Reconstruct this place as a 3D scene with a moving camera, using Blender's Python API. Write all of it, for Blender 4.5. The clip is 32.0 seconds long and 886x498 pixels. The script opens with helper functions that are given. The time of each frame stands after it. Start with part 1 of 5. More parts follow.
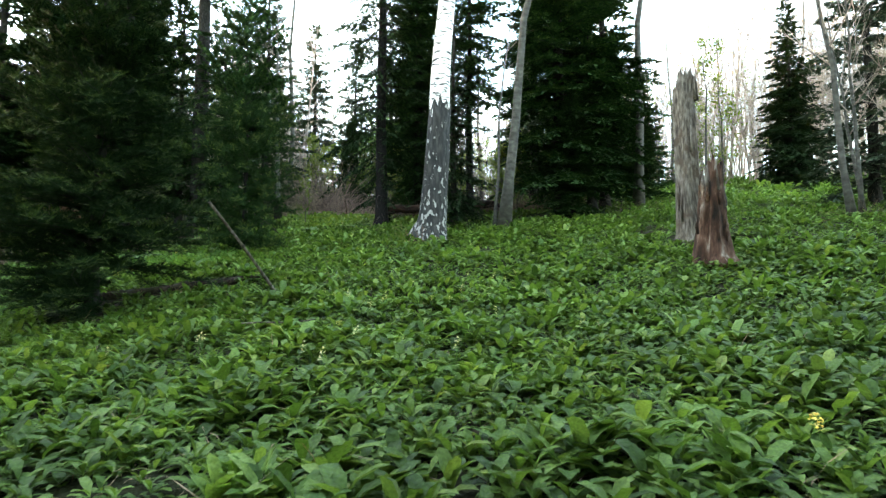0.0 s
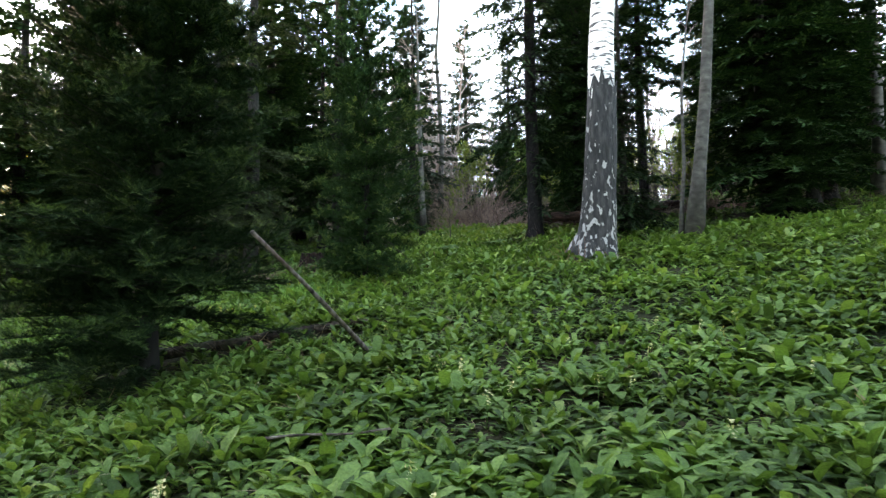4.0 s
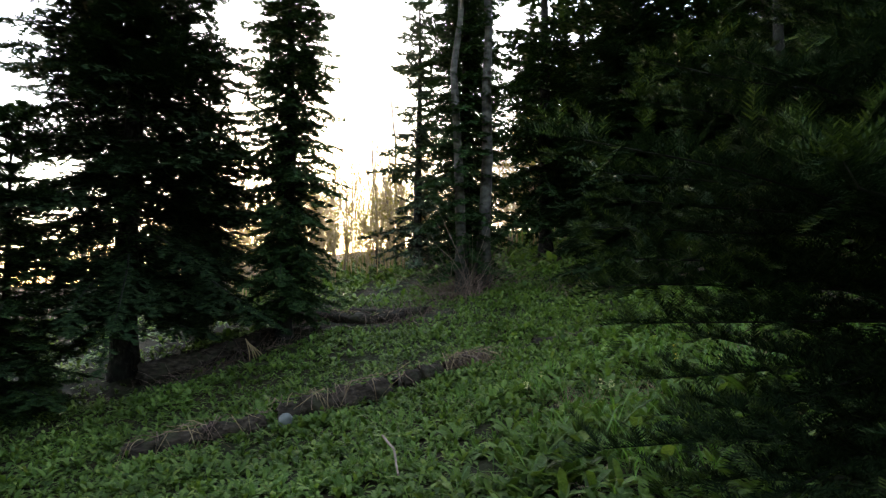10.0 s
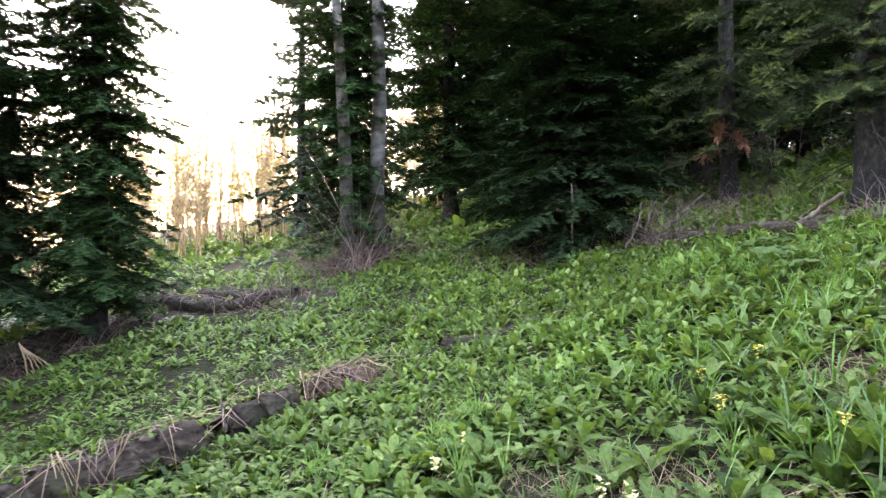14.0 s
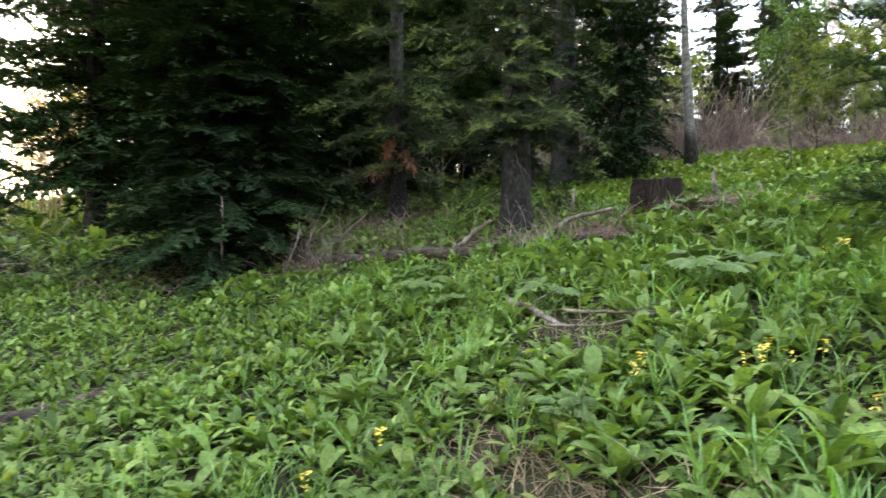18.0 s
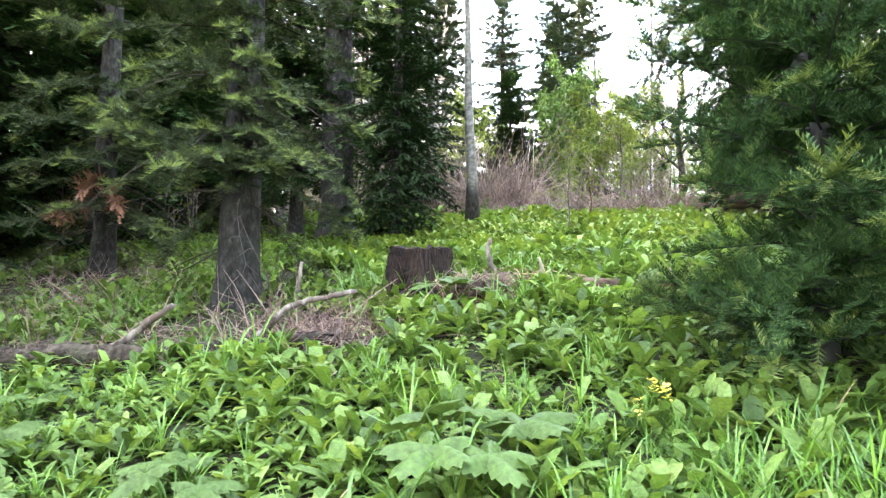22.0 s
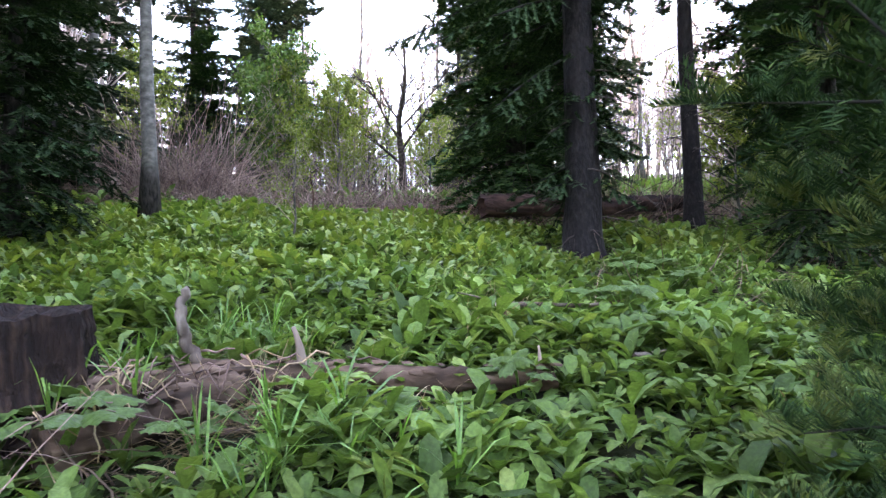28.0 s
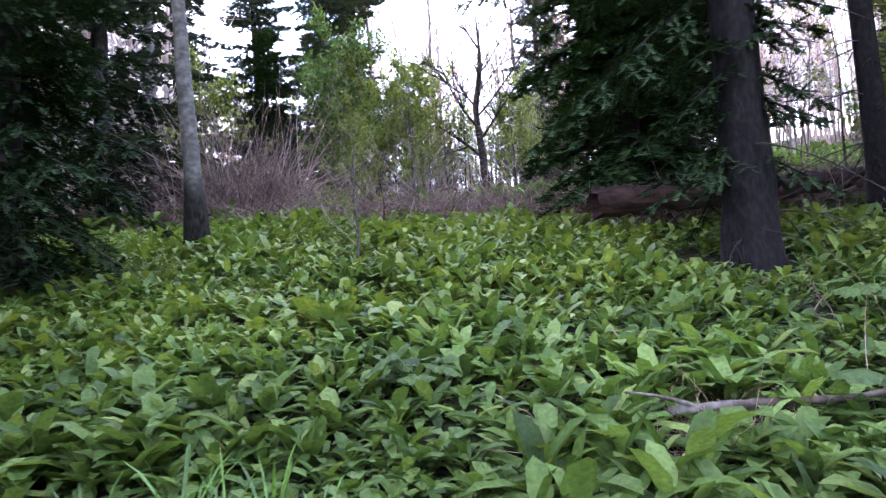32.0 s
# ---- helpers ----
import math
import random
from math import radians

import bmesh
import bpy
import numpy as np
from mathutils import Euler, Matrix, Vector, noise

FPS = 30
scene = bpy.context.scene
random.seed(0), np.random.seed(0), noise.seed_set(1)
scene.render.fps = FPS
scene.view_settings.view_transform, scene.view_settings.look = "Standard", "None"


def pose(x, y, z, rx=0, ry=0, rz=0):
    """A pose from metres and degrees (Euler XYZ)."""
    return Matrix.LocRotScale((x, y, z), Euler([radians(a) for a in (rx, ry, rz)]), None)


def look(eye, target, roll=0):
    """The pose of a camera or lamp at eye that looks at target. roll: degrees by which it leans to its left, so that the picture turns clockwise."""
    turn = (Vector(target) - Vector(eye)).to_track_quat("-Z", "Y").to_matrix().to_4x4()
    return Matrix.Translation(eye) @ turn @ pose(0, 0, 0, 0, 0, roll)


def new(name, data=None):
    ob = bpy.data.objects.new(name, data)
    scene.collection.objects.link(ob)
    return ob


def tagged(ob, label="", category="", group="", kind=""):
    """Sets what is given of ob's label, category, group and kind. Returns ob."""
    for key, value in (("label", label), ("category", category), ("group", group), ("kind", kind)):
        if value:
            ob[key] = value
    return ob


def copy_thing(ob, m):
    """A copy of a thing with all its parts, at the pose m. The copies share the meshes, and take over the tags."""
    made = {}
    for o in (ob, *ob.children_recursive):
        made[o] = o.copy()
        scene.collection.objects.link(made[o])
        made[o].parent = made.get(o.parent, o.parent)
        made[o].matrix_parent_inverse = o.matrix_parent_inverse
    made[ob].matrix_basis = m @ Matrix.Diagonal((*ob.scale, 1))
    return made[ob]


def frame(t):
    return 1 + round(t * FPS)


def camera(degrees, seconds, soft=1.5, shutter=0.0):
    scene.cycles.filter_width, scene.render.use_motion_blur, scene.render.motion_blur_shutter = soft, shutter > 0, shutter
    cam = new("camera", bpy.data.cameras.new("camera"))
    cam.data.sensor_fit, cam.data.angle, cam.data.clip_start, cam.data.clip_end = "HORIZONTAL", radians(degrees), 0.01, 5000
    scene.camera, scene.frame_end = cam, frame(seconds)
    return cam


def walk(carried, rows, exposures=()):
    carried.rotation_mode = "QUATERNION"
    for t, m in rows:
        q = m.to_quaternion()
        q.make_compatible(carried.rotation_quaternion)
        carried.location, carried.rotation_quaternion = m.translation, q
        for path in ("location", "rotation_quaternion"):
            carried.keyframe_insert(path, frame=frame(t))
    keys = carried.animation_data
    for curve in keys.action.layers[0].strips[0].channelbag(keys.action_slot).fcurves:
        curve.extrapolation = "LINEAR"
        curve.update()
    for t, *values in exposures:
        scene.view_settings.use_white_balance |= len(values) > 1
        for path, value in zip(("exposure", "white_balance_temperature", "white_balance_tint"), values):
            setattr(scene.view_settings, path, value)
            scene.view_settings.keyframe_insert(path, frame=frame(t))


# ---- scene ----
cam = camera(70.1, 32.0, 1.4, 0.2)
METRES, EYE, TILT, LEAN, TURN = 23.0, 1.5, 4.8, 0.0, 0.0
ROWS = [
    (0.0, 0.0, 0.0, 0.0, -0.0, 0.0, -0.0),
    (0.5, 0.0037, 0.0217, 0.0058, -0.5, 0.4, -0.05),
    (1.0, -0.0003, 0.0447, 0.0056, -0.22, 0.44, 0.26),
    (1.5, -0.0034, 0.0623, 0.0101, 0.87, 0.35, 0.45),
    (2.0, 0.0025, 0.0826, 0.0107, 1.43, 0.7, 0.42),
    (2.5, 0.004, 0.0999, 0.0118, 3.76, 0.55, 0.71),
    (4.5, -0.005, 0.1716, 0.0174, 17.6, 1.11, 2.27),
    (5.0, -0.0125, 0.1884, 0.0201, 20.85, 1.4, 2.34),
    (5.5, -0.0248, 0.2099, 0.0183, 31.39, 1.84, 2.75),
    (6.0, -0.0394, 0.2208, 0.016, 41.9, 2.42, 2.88),
    (6.5, -0.0648, 0.2274, 0.015, 51.53, 3.42, 3.38),
    (7.0, -0.0878, 0.2337, 0.0121, 56.91, 3.96, 4.17),
    (7.5, -0.1087, 0.2422, 0.0112, 57.18, 3.91, 4.15),
    (8.0, -0.129, 0.2484, 0.0085, 57.21, 3.67, 4.05),
    (8.5, -0.1489, 0.2565, 0.0079, 57.12, 3.46, 3.87),
    (9.0, -0.1695, 0.2697, 0.0092, 57.05, 3.24, 3.77),
    (9.5, -0.1878, 0.2794, 0.008, 56.86, 2.39, 3.63),
    (10.0, -0.205, 0.2891, 0.0093, 56.61, 0.97, 3.6),
    (10.5, -0.2201, 0.3029, 0.0052, 56.0, -0.05, 3.69),
    (11.0, -0.2322, 0.3146, 0.0076, 55.27, -0.42, 4.18),
    (11.5, -0.2492, 0.324, 0.0085, 54.01, -0.71, 4.24),
    (12.0, -0.2619, 0.3317, 0.009, 52.68, -0.87, 4.04),
    (12.5, -0.2752, 0.3444, 0.0063, 51.33, -1.06, 4.12),
    (13.0, -0.2873, 0.3559, 0.0063, 50.42, -1.16, 4.32),
    (13.5, -0.3035, 0.3699, 0.0062, 49.34, -2.13, 4.27),
    (14.0, -0.3161, 0.3834, 0.0058, 47.69, -2.53, 3.98),
    (14.5, -0.3216, 0.399, 0.0085, 42.27, -3.25, 4.2),
    (15.0, -0.3263, 0.409, 0.0077, 35.87, -4.07, 3.89),
    (15.5, -0.3344, 0.4186, 0.011, 33.82, -4.32, 3.47),
    (17.5, -0.3344, 0.4277, 0.0101, 28.49, -3.09, 3.03),
    (18.0, -0.3259, 0.4395, 0.0112, 20.55, -3.32, 1.97),
    (18.5, -0.3192, 0.4445, 0.0149, 12.53, -2.7, 0.88),
    (19.0, -0.3141, 0.4496, 0.0127, 4.81, -2.93, 0.64),
    (19.5, -0.3133, 0.4633, 0.0136, 3.21, -3.26, 0.58),
    (20.0, -0.3125, 0.4774, 0.0166, 3.13, -3.15, 0.02),
    (20.5, -0.3067, 0.4986, 0.0189, 2.76, -3.23, -0.07),
    (21.0, -0.3074, 0.513, 0.0222, 2.04, -1.55, 0.6),
    (21.5, -0.3146, 0.5312, 0.0265, 1.98, -1.02, 0.04),
    (22.0, -0.3158, 0.544, 0.0262, 2.51, -0.12, -0.12),
    (22.5, -0.3136, 0.5572, 0.0298, 1.41, -0.75, -0.07),
    (23.0, -0.3153, 0.5708, 0.029, -0.29, -0.7, 0.08),
    (23.5, -0.3206, 0.5848, 0.0331, -0.76, -0.86, -0.44),
    (24.0, -0.3229, 0.6003, 0.0295, 1.64, -0.8, 0.27),
    (24.5, -0.3249, 0.6203, 0.0323, 6.17, -0.66, -0.48),
    (26.5, -0.3292, 0.6634, 0.0394, -3.32, 0.42, -0.22),
    (27.0, -0.3298, 0.6741, 0.0413, -12.16, -0.35, -0.37),
    (27.5, -0.3254, 0.6784, 0.0423, -22.3, -0.06, -1.32),
    (28.0, -0.3144, 0.6868, 0.0416, -24.98, -0.83, -1.34),
    (28.5, -0.31, 0.7028, 0.0432, -24.39, -1.26, -0.73),
    (29.0, -0.3069, 0.7135, 0.0479, -24.23, -1.92, -1.24),
    (29.5, -0.2968, 0.7217, 0.0482, -23.09, -1.98, 0.88),
    (30.0, -0.2936, 0.7264, 0.0503, -21.85, -1.4, 3.73),
    (30.5, -0.293, 0.7346, 0.0481, -21.73, -2.41, 3.9),
    (31.0, -0.2947, 0.7495, 0.051, -19.12, -1.98, 2.91),
    (31.5, -0.2943, 0.7596, 0.0557, -16.03, -1.16, 3.14),
    (32.0, -0.2867, 0.772, 0.0538, -17.63, -1.6, 2.45),
]
EXPOSURES = [(0.0, 4.00, 6900, 3), (1.0, 4.45, 6850, 7), (2.5, 4.55, 6800, 12), (5.0, 2.80, 6800, 16), (6.0, 2.00, 6800, 14), (7.0, 2.00, 6800, 12), (9.0, 2.90, 6800, 15), (11.0, 2.80, 6800, 15),
             (13.0, 4.35, 6800, 28), (14.0, 4.90, 6750, 32), (15.0, 5.00, 6800, 30), (18.0, 4.70, 7300, 22), (19.3, 5.05, 7500, 20), (20.0, 5.60, 7400, 21), (20.8, 5.90, 7300, 22), (21.6, 5.90, 7050, 23), (23.0, 5.20, 7100, 18), (24.0, 5.30, 7000, 17), (27.0, 4.70, 6400, 28), (29.0, 4.85, 6300, 35), (32.0, 4.60, 6000, 42)]
walk(cam, [(t, pose(0, 0, EYE, TILT, LEAN, TURN) @ pose(METRES * x, METRES * y, METRES * z, 90 + pitch, roll, yaw)) for t, x, y, z, yaw, pitch, roll in ROWS], EXPOSURES)

# ---- daylight: a low evening sun behind the wood ----
SUN_WAY = Vector((-0.912, 0.379, 0.155)).normalized()
world = bpy.data.worlds.new("evening_sky")
scene.world = world
world.use_nodes = True
wn = world.node_tree.nodes
sky = wn.new("ShaderNodeTexSky")
sky.sky_type = "NISHITA"
sky.sun_disc = False
sky.sun_elevation = math.asin(SUN_WAY.z)
sky.sun_rotation = math.atan2(SUN_WAY.x, SUN_WAY.y)
sky.air_density, sky.dust_density, sky.ozone_density = 1.0, 0.6, 1.0
wn["Background"].inputs["Strength"].default_value = 0.15
# broken thin cloud over the whole sky, with blue between
spread = wn.new("ShaderNodeTexCoord")
flat = wn.new("ShaderNodeMapping")
flat.inputs["Scale"].default_value = (1.0, 1.0, 2.2)
cloud = wn.new("ShaderNodeTexNoise")
cloud.inputs["Scale"].default_value, cloud.inputs["Detail"].default_value, cloud.inputs["Roughness"].default_value = 3.2, 7.0, 0.58
cover = wn.new("ShaderNodeValToRGB")
cover.color_ramp.elements[0].position, cover.color_ramp.elements[0].color = 0.40, (0.10, 0.12, 0.16, 1)
cover.color_ramp.elements[1].position, cover.color_ramp.elements[1].color = 0.62, (2.1, 2.05, 2.0, 1)
# clouds towards the low sun are lit more than those opposite
toward = wn.new("ShaderNodeVectorMath")
toward.operation = "DOT_PRODUCT"
toward.inputs[1].default_value = SUN_WAY
glow = wn.new("ShaderNodeValToRGB")
for stop, (place, tone) in zip((*glow.color_ramp.elements, glow.color_ramp.elements.new(0.8)), ((0.0, (0.42, 0.43, 0.45)), (1.0, (3.2, 2.7, 2.0)), (0.62, (0.8, 0.79, 0.77)))):
    stop.position, stop.color = place, (*tone, 1)
half = wn.new("ShaderNodeMath")
half.operation, half.use_clamp = "MULTIPLY_ADD", True
half.inputs[1].default_value = half.inputs[2].default_value = 0.5
lit = wn.new("ShaderNodeMix")
lit.data_type, lit.blend_type = "RGBA", "MULTIPLY"
lit.inputs[0].default_value = 1.0
veil = wn.new("ShaderNodeMix")
veil.data_type, veil.blend_type = "RGBA", "ADD"
veil.inputs[0].default_value = 1.0
for out, into in ((spread.outputs["Generated"], flat.inputs["Vector"]), (flat.outputs["Vector"], cloud.inputs["Vector"]), (cloud.outputs["Fac"], cover.inputs["Fac"]),
                  (spread.outputs["Generated"], toward.inputs[0]), (toward.outputs["Value"], half.inputs[0]), (half.outputs[0], glow.inputs["Fac"]), (cover.outputs["Color"], lit.inputs[6]), (glow.outputs["Color"], lit.inputs[7]),
                  (sky.outputs["Color"], veil.inputs[6]), (lit.outputs[2], veil.inputs[7]), (veil.outputs[2], wn["Background"].inputs["Color"])):
    world.node_tree.links.new(out, into)
sun_data = bpy.data.lights.new("sun", "SUN")
sun_data.energy, sun_data.angle, sun_data.color = 1.2, radians(3.0), (1.0, 0.78, 0.55)
sun = new("sun", sun_data)
sun.matrix_world = look(SUN_WAY * 60, (0, 0, 0))


# ---- materials ----
def material(name):
    m = bpy.data.materials.new(name)
    m.use_nodes = True
    nt = m.node_tree
    return m, nt, nt.nodes["Principled BSDF"], nt.nodes["Material Output"]


def node(nt, kind, **inputs):
    n = nt.nodes.new(kind)
    for k, v in inputs.items():
        n.inputs[k.replace("_", " ")].default_value = v
    return n


def ramp(nt, fac, stops):
    r = nt.nodes.new("ShaderNodeValToRGB")
    el = r.color_ramp.elements
    while len(el) < len(stops):
        el.new(0.5)
    for e, (p, c) in zip(el, stops):
        e.position, e.color = p, (*c, 1)
    nt.links.new(fac, r.inputs["Fac"])
    return r.outputs["Color"]


def mixed(nt, fac, a, b, how="MIX"):
    m = nt.nodes.new("ShaderNodeMix")
    m.data_type, m.blend_type = "RGBA", how
    for key, v in ((0, fac), (6, a), (7, b)):
        if isinstance(v, bpy.types.NodeSocket):
            nt.links.new(v, m.inputs[key])
        elif key == 0:
            m.inputs[0].default_value = v
        else:
            m.inputs[key].default_value = (*v, 1)
    return m.outputs[2]


def noise_tex(nt, scale, detail=4, coords="Object", stretch=None):
    tc = nt.nodes.new("ShaderNodeTexCoord")
    n = node(nt, "ShaderNodeTexNoise", Scale=scale, Detail=detail)
    src = tc.outputs[coords]
    if stretch:
        mp = node(nt, "ShaderNodeMapping", Scale=stretch)
        nt.links.new(src, mp.inputs["Vector"])
        src = mp.outputs["Vector"]
    nt.links.new(src, n.inputs["Vector"])
    return n.outputs["Fac"]


def bumped(nt, bsdf, height, strength=0.5, distance=0.02):
    b = node(nt, "ShaderNodeBump", Strength=strength, Distance=distance)
    nt.links.new(height, b.inputs["Height"])
    nt.links.new(b.outputs["Normal"], bsdf.inputs["Normal"])


def leaf_material(name, stops, rough=0.45, through_light=0.4, patch=0.25, shine=0.5):
    """Foliage: colour varies from leaf to leaf and over patches, and light shines through."""
    m, nt, bsdf, out = material(name)
    geo = nt.nodes.new("ShaderNodeNewGeometry")
    col = ramp(nt, geo.outputs["Random Per Island"], stops)
    big = noise_tex(nt, 0.9, 3)
    tone = ramp(nt, big, [(0.3, (1 - patch,) * 3), (0.7, (1 + patch * 0.6,) * 3)])
    col = mixed(nt, 1.0, col, tone, "MULTIPLY")
    fine = noise_tex(nt, 55.0, 2)
    col = mixed(nt, 1.0, col, ramp(nt, fine, [(0.3, (0.72, 0.72, 0.72)), (0.7, (1.2, 1.2, 1.2))]), "MULTIPLY")
    crinkle = noise_tex(nt, 26.0, 3)
    bumped(nt, bsdf, crinkle, 0.7, 0.02)
    nt.links.new(col, bsdf.inputs["Base Color"])
    bsdf.inputs["Roughness"].default_value = rough
    bsdf.inputs["Specular IOR Level"].default_value = shine
    tr = nt.nodes.new("ShaderNodeBsdfTranslucent")
    warm = mixed(nt, 1.0, col, (1.25, 1.2, 0.55), "MULTIPLY")
    nt.links.new(warm, tr.inputs["Color"])
    mx = node(nt, "ShaderNodeMixShader", Fac=through_light)
    nt.links.new(bsdf.outputs[0], mx.inputs[1])
    nt.links.new(tr.outputs[0], mx.inputs[2])
    nt.links.new(mx.outputs[0], out.inputs["Surface"])
    return m


def bark_material(name, stops, scale=9.0, stretch=(1, 1, 0.25), bump=0.8, depth=0.03, moss=None, rough=0.9):
    m, nt, bsdf, out = material(name)
    a = noise_tex(nt, scale, 6, stretch=stretch)
    col = ramp(nt, a, stops)
    b = noise_tex(nt, 1.3, 3)
    col = mixed(nt, 1.0, col, ramp(nt, b, [(0.3, (0.7, 0.7, 0.7)), (0.7, (1.2, 1.2, 1.2))]), "MULTIPLY")
    if moss:
        c = noise_tex(nt, 3.1, 5)
        col = mixed(nt, ramp(nt, c, [(0.52, (0, 0, 0)), (0.66, (1, 1, 1))]), col, moss)
    nt.links.new(col, bsdf.inputs["Base Color"])
    bsdf.inputs["Roughness"].default_value = rough
    bsdf.inputs["Specular IOR Level"].default_value = 0.2
    bumped(nt, bsdf, a, bump, depth)
    return m


LEAF = leaf_material("herb_leaf", [(0, (0.034, 0.068, 0.016)), (0.2, (0.066, 0.126, 0.028)), (0.6, (0.108, 0.186, 0.043)), (0.93, (0.158, 0.246, 0.064)), (1, (0.20, 0.27, 0.07))], 0.5, 0.36, 0.36, 0.15)
# lighter, yellower herb leaf with the sun on the glade painted in
SUNHERB = leaf_material("sunlit_herb_leaf", [(0, (0.09, 0.15, 0.022)), (0.6, (0.14, 0.21, 0.032)), (1, (0.20, 0.26, 0.045))], 0.5, 0.35)
GRASS = leaf_material("grass_blade", [(0, (0.057, 0.138, 0.024)), (0.6, (0.103, 0.230, 0.040)), (1, (0.149, 0.299, 0.048))])
BIGLEAF = leaf_material("hogweed_leaf", [(0, (0.048, 0.092, 0.020)), (1, (0.074, 0.13, 0.032))], 0.55, 0.25, shine=0.2)
STRAW = leaf_material("dry_grass", [(0, (0.16, 0.11, 0.06)), (0.5, (0.28, 0.2, 0.11)), (1, (0.42, 0.32, 0.2))], 0.7, 0.15)
PINKCANE = leaf_material("pinkish_dead_canes", [(0, (0.07, 0.045, 0.036)), (0.5, (0.19, 0.125, 0.095)), (1, (0.34, 0.25, 0.20))], 0.8, 0.05)
CANES = leaf_material("dead_canes", [(0, (0.05, 0.028, 0.021)), (0.5, (0.14, 0.085, 0.068)), (1, (0.30, 0.21, 0.17))], 0.8, 0.05)
NEEDLE = leaf_material("spruce_needles", [(0, (0.015, 0.034, 0.014)), (0.55, (0.028, 0.060, 0.021)), (0.9, (0.048, 0.090, 0.029)), (1, (0.075, 0.128, 0.037))], 0.75, 0.05, shine=0.02)
# the spruce needles about a third darker: crown shade put into the colour
SHADENEEDLE = leaf_material("shaded_spruce_needles", [(0, (0.010, 0.021, 0.010)), (0.55, (0.019, 0.038, 0.016)), (0.9, (0.032, 0.056, 0.022)), (1, (0.050, 0.080, 0.028))], 0.75, 0.05, shine=0.02)
# paler, greyer needles: the haze of distance is put into the colour
HAZENEEDLE = leaf_material("hazed_spruce_needles", [(0, (0.030, 0.048, 0.032)), (0.55, (0.052, 0.078, 0.050)), (1, (0.085, 0.115, 0.070))], 0.75, 0.1, shine=0.05)
FIRNEEDLE = leaf_material("fir_needles", [(0, (0.017, 0.036, 0.011)), (0.5, (0.034, 0.064, 0.017)), (0.85, (0.060, 0.098, 0.024)), (1, (0.095, 0.135, 0.030))], 0.55, 0.12, shine=0.12)
FIRTIP = leaf_material("fresh_fir_shoots", [(0, (0.082, 0.122, 0.040)), (0.6, (0.128, 0.172, 0.055)), (1, (0.175, 0.215, 0.070))], 0.5, 0.25, shine=0.2)
BOUGHSHOOT = leaf_material("green_fir_shoots", [(0, (0.045, 0.072, 0.020)), (0.6, (0.080, 0.115, 0.030)), (1, (0.13, 0.16, 0.042))], 0.55, 0.2, shine=0.12)
BOUGHNEEDLE = leaf_material("light_spruce_needles", [(0, (0.019, 0.030, 0.014)), (0.5, (0.037, 0.055, 0.025)), (0.9, (0.066, 0.090, 0.039)), (1, (0.11, 0.13, 0.052))], 0.55, 0.15, shine=0.12)
SPRING = leaf_material("spring_leaf", [(0, (0.080, 0.120, 0.020)), (0.6, (0.135, 0.180, 0.030)), (1, (0.20, 0.235, 0.048))], 0.6, 0.35, shine=0.1)
BUSHLEAF = leaf_material("green_bush_leaf", [(0, (0.034, 0.072, 0.016)), (0.6, (0.060, 0.110, 0.024)), (1, (0.10, 0.155, 0.036))], 0.6, 0.3, shine=0.08)
# gold of the low sun is painted into these leaves
SUNLEAF = leaf_material("sunlit_opening_leaf", [(0, (0.16, 0.15, 0.03)), (0.6, (0.24, 0.21, 0.045)), (1, (0.32, 0.27, 0.06))], 0.5, 0.55, shine=0.1)
PETAL = leaf_material("yellow_petal", [(0, (0.6, 0.5, 0.06)), (0.7, (0.75, 0.62, 0.1)), (1, (0.85, 0.45, 0.03))], 0.5, 0.2)
PALE = leaf_material("pale_blossom", [(0, (0.5, 0.5, 0.2)), (1, (0.68, 0.62, 0.3))], 0.5, 0.2)
RUSTY = leaf_material("rusty_dead_needles", [(0, (0.12, 0.05, 0.025)), (1, (0.24, 0.11, 0.06))], 0.7, 0.1)
SPRUCE_BARK = bark_material("spruce_bark", [(0.3, (0.005, 0.005, 0.004)), (0.47, (0.013, 0.012, 0.010)), (0.58, (0.024, 0.022, 0.019)), (0.72, (0.044, 0.041, 0.037))], 20.0, (1, 1, 0.5), 0.8, 0.03, moss=(0.016, 0.018, 0.013))
# darker copy of the spruce bark, with the shade on the trunks painted in
SHADEBARK = bark_material("shaded_spruce_bark", [(0.3, (0.002, 0.002, 0.002)), (0.5, (0.006, 0.005, 0.005)), (0.72, (0.017, 0.015, 0.014))], 20.0, (1, 1, 0.5), 0.8, 0.03)
FIR_BARK = bark_material("fir_bark", [(0.3, (0.011, 0.010, 0.009)), (0.6, (0.020, 0.020, 0.018)), (0.8, (0.029, 0.028, 0.026))], 5.0, (1, 1, 0.7), 0.4, 0.015, moss=(0.026, 0.029, 0.020))
ASPEN_BARK = bark_material("aspen_bark", [(0.3, (0.030, 0.028, 0.024)), (0.55, (0.072, 0.069, 0.060)), (0.75, (0.118, 0.114, 0.10))], 4.0, (1, 1, 1.6), 0.4, 0.015)
TWIG_BARK = bark_material("bare_twigs", [(0.3, (0.14, 0.11, 0.09)), (0.6, (0.26, 0.21, 0.175)), (0.8, (0.36, 0.31, 0.27))], 6.0, bump=0.2)
# twigs coloured gold for the sunlight on them
SUNTWIG = bark_material("sunlit_twigs", [(0.3, (0.22, 0.15, 0.08)), (0.7, (0.48, 0.34, 0.18))], 6.0, bump=0.2)
DARK_TWIG = bark_material("dead_spruce_twigs", [(0.3, (0.022, 0.017, 0.014)), (0.7, (0.065, 0.054, 0.046))], 6.0, bump=0.2)
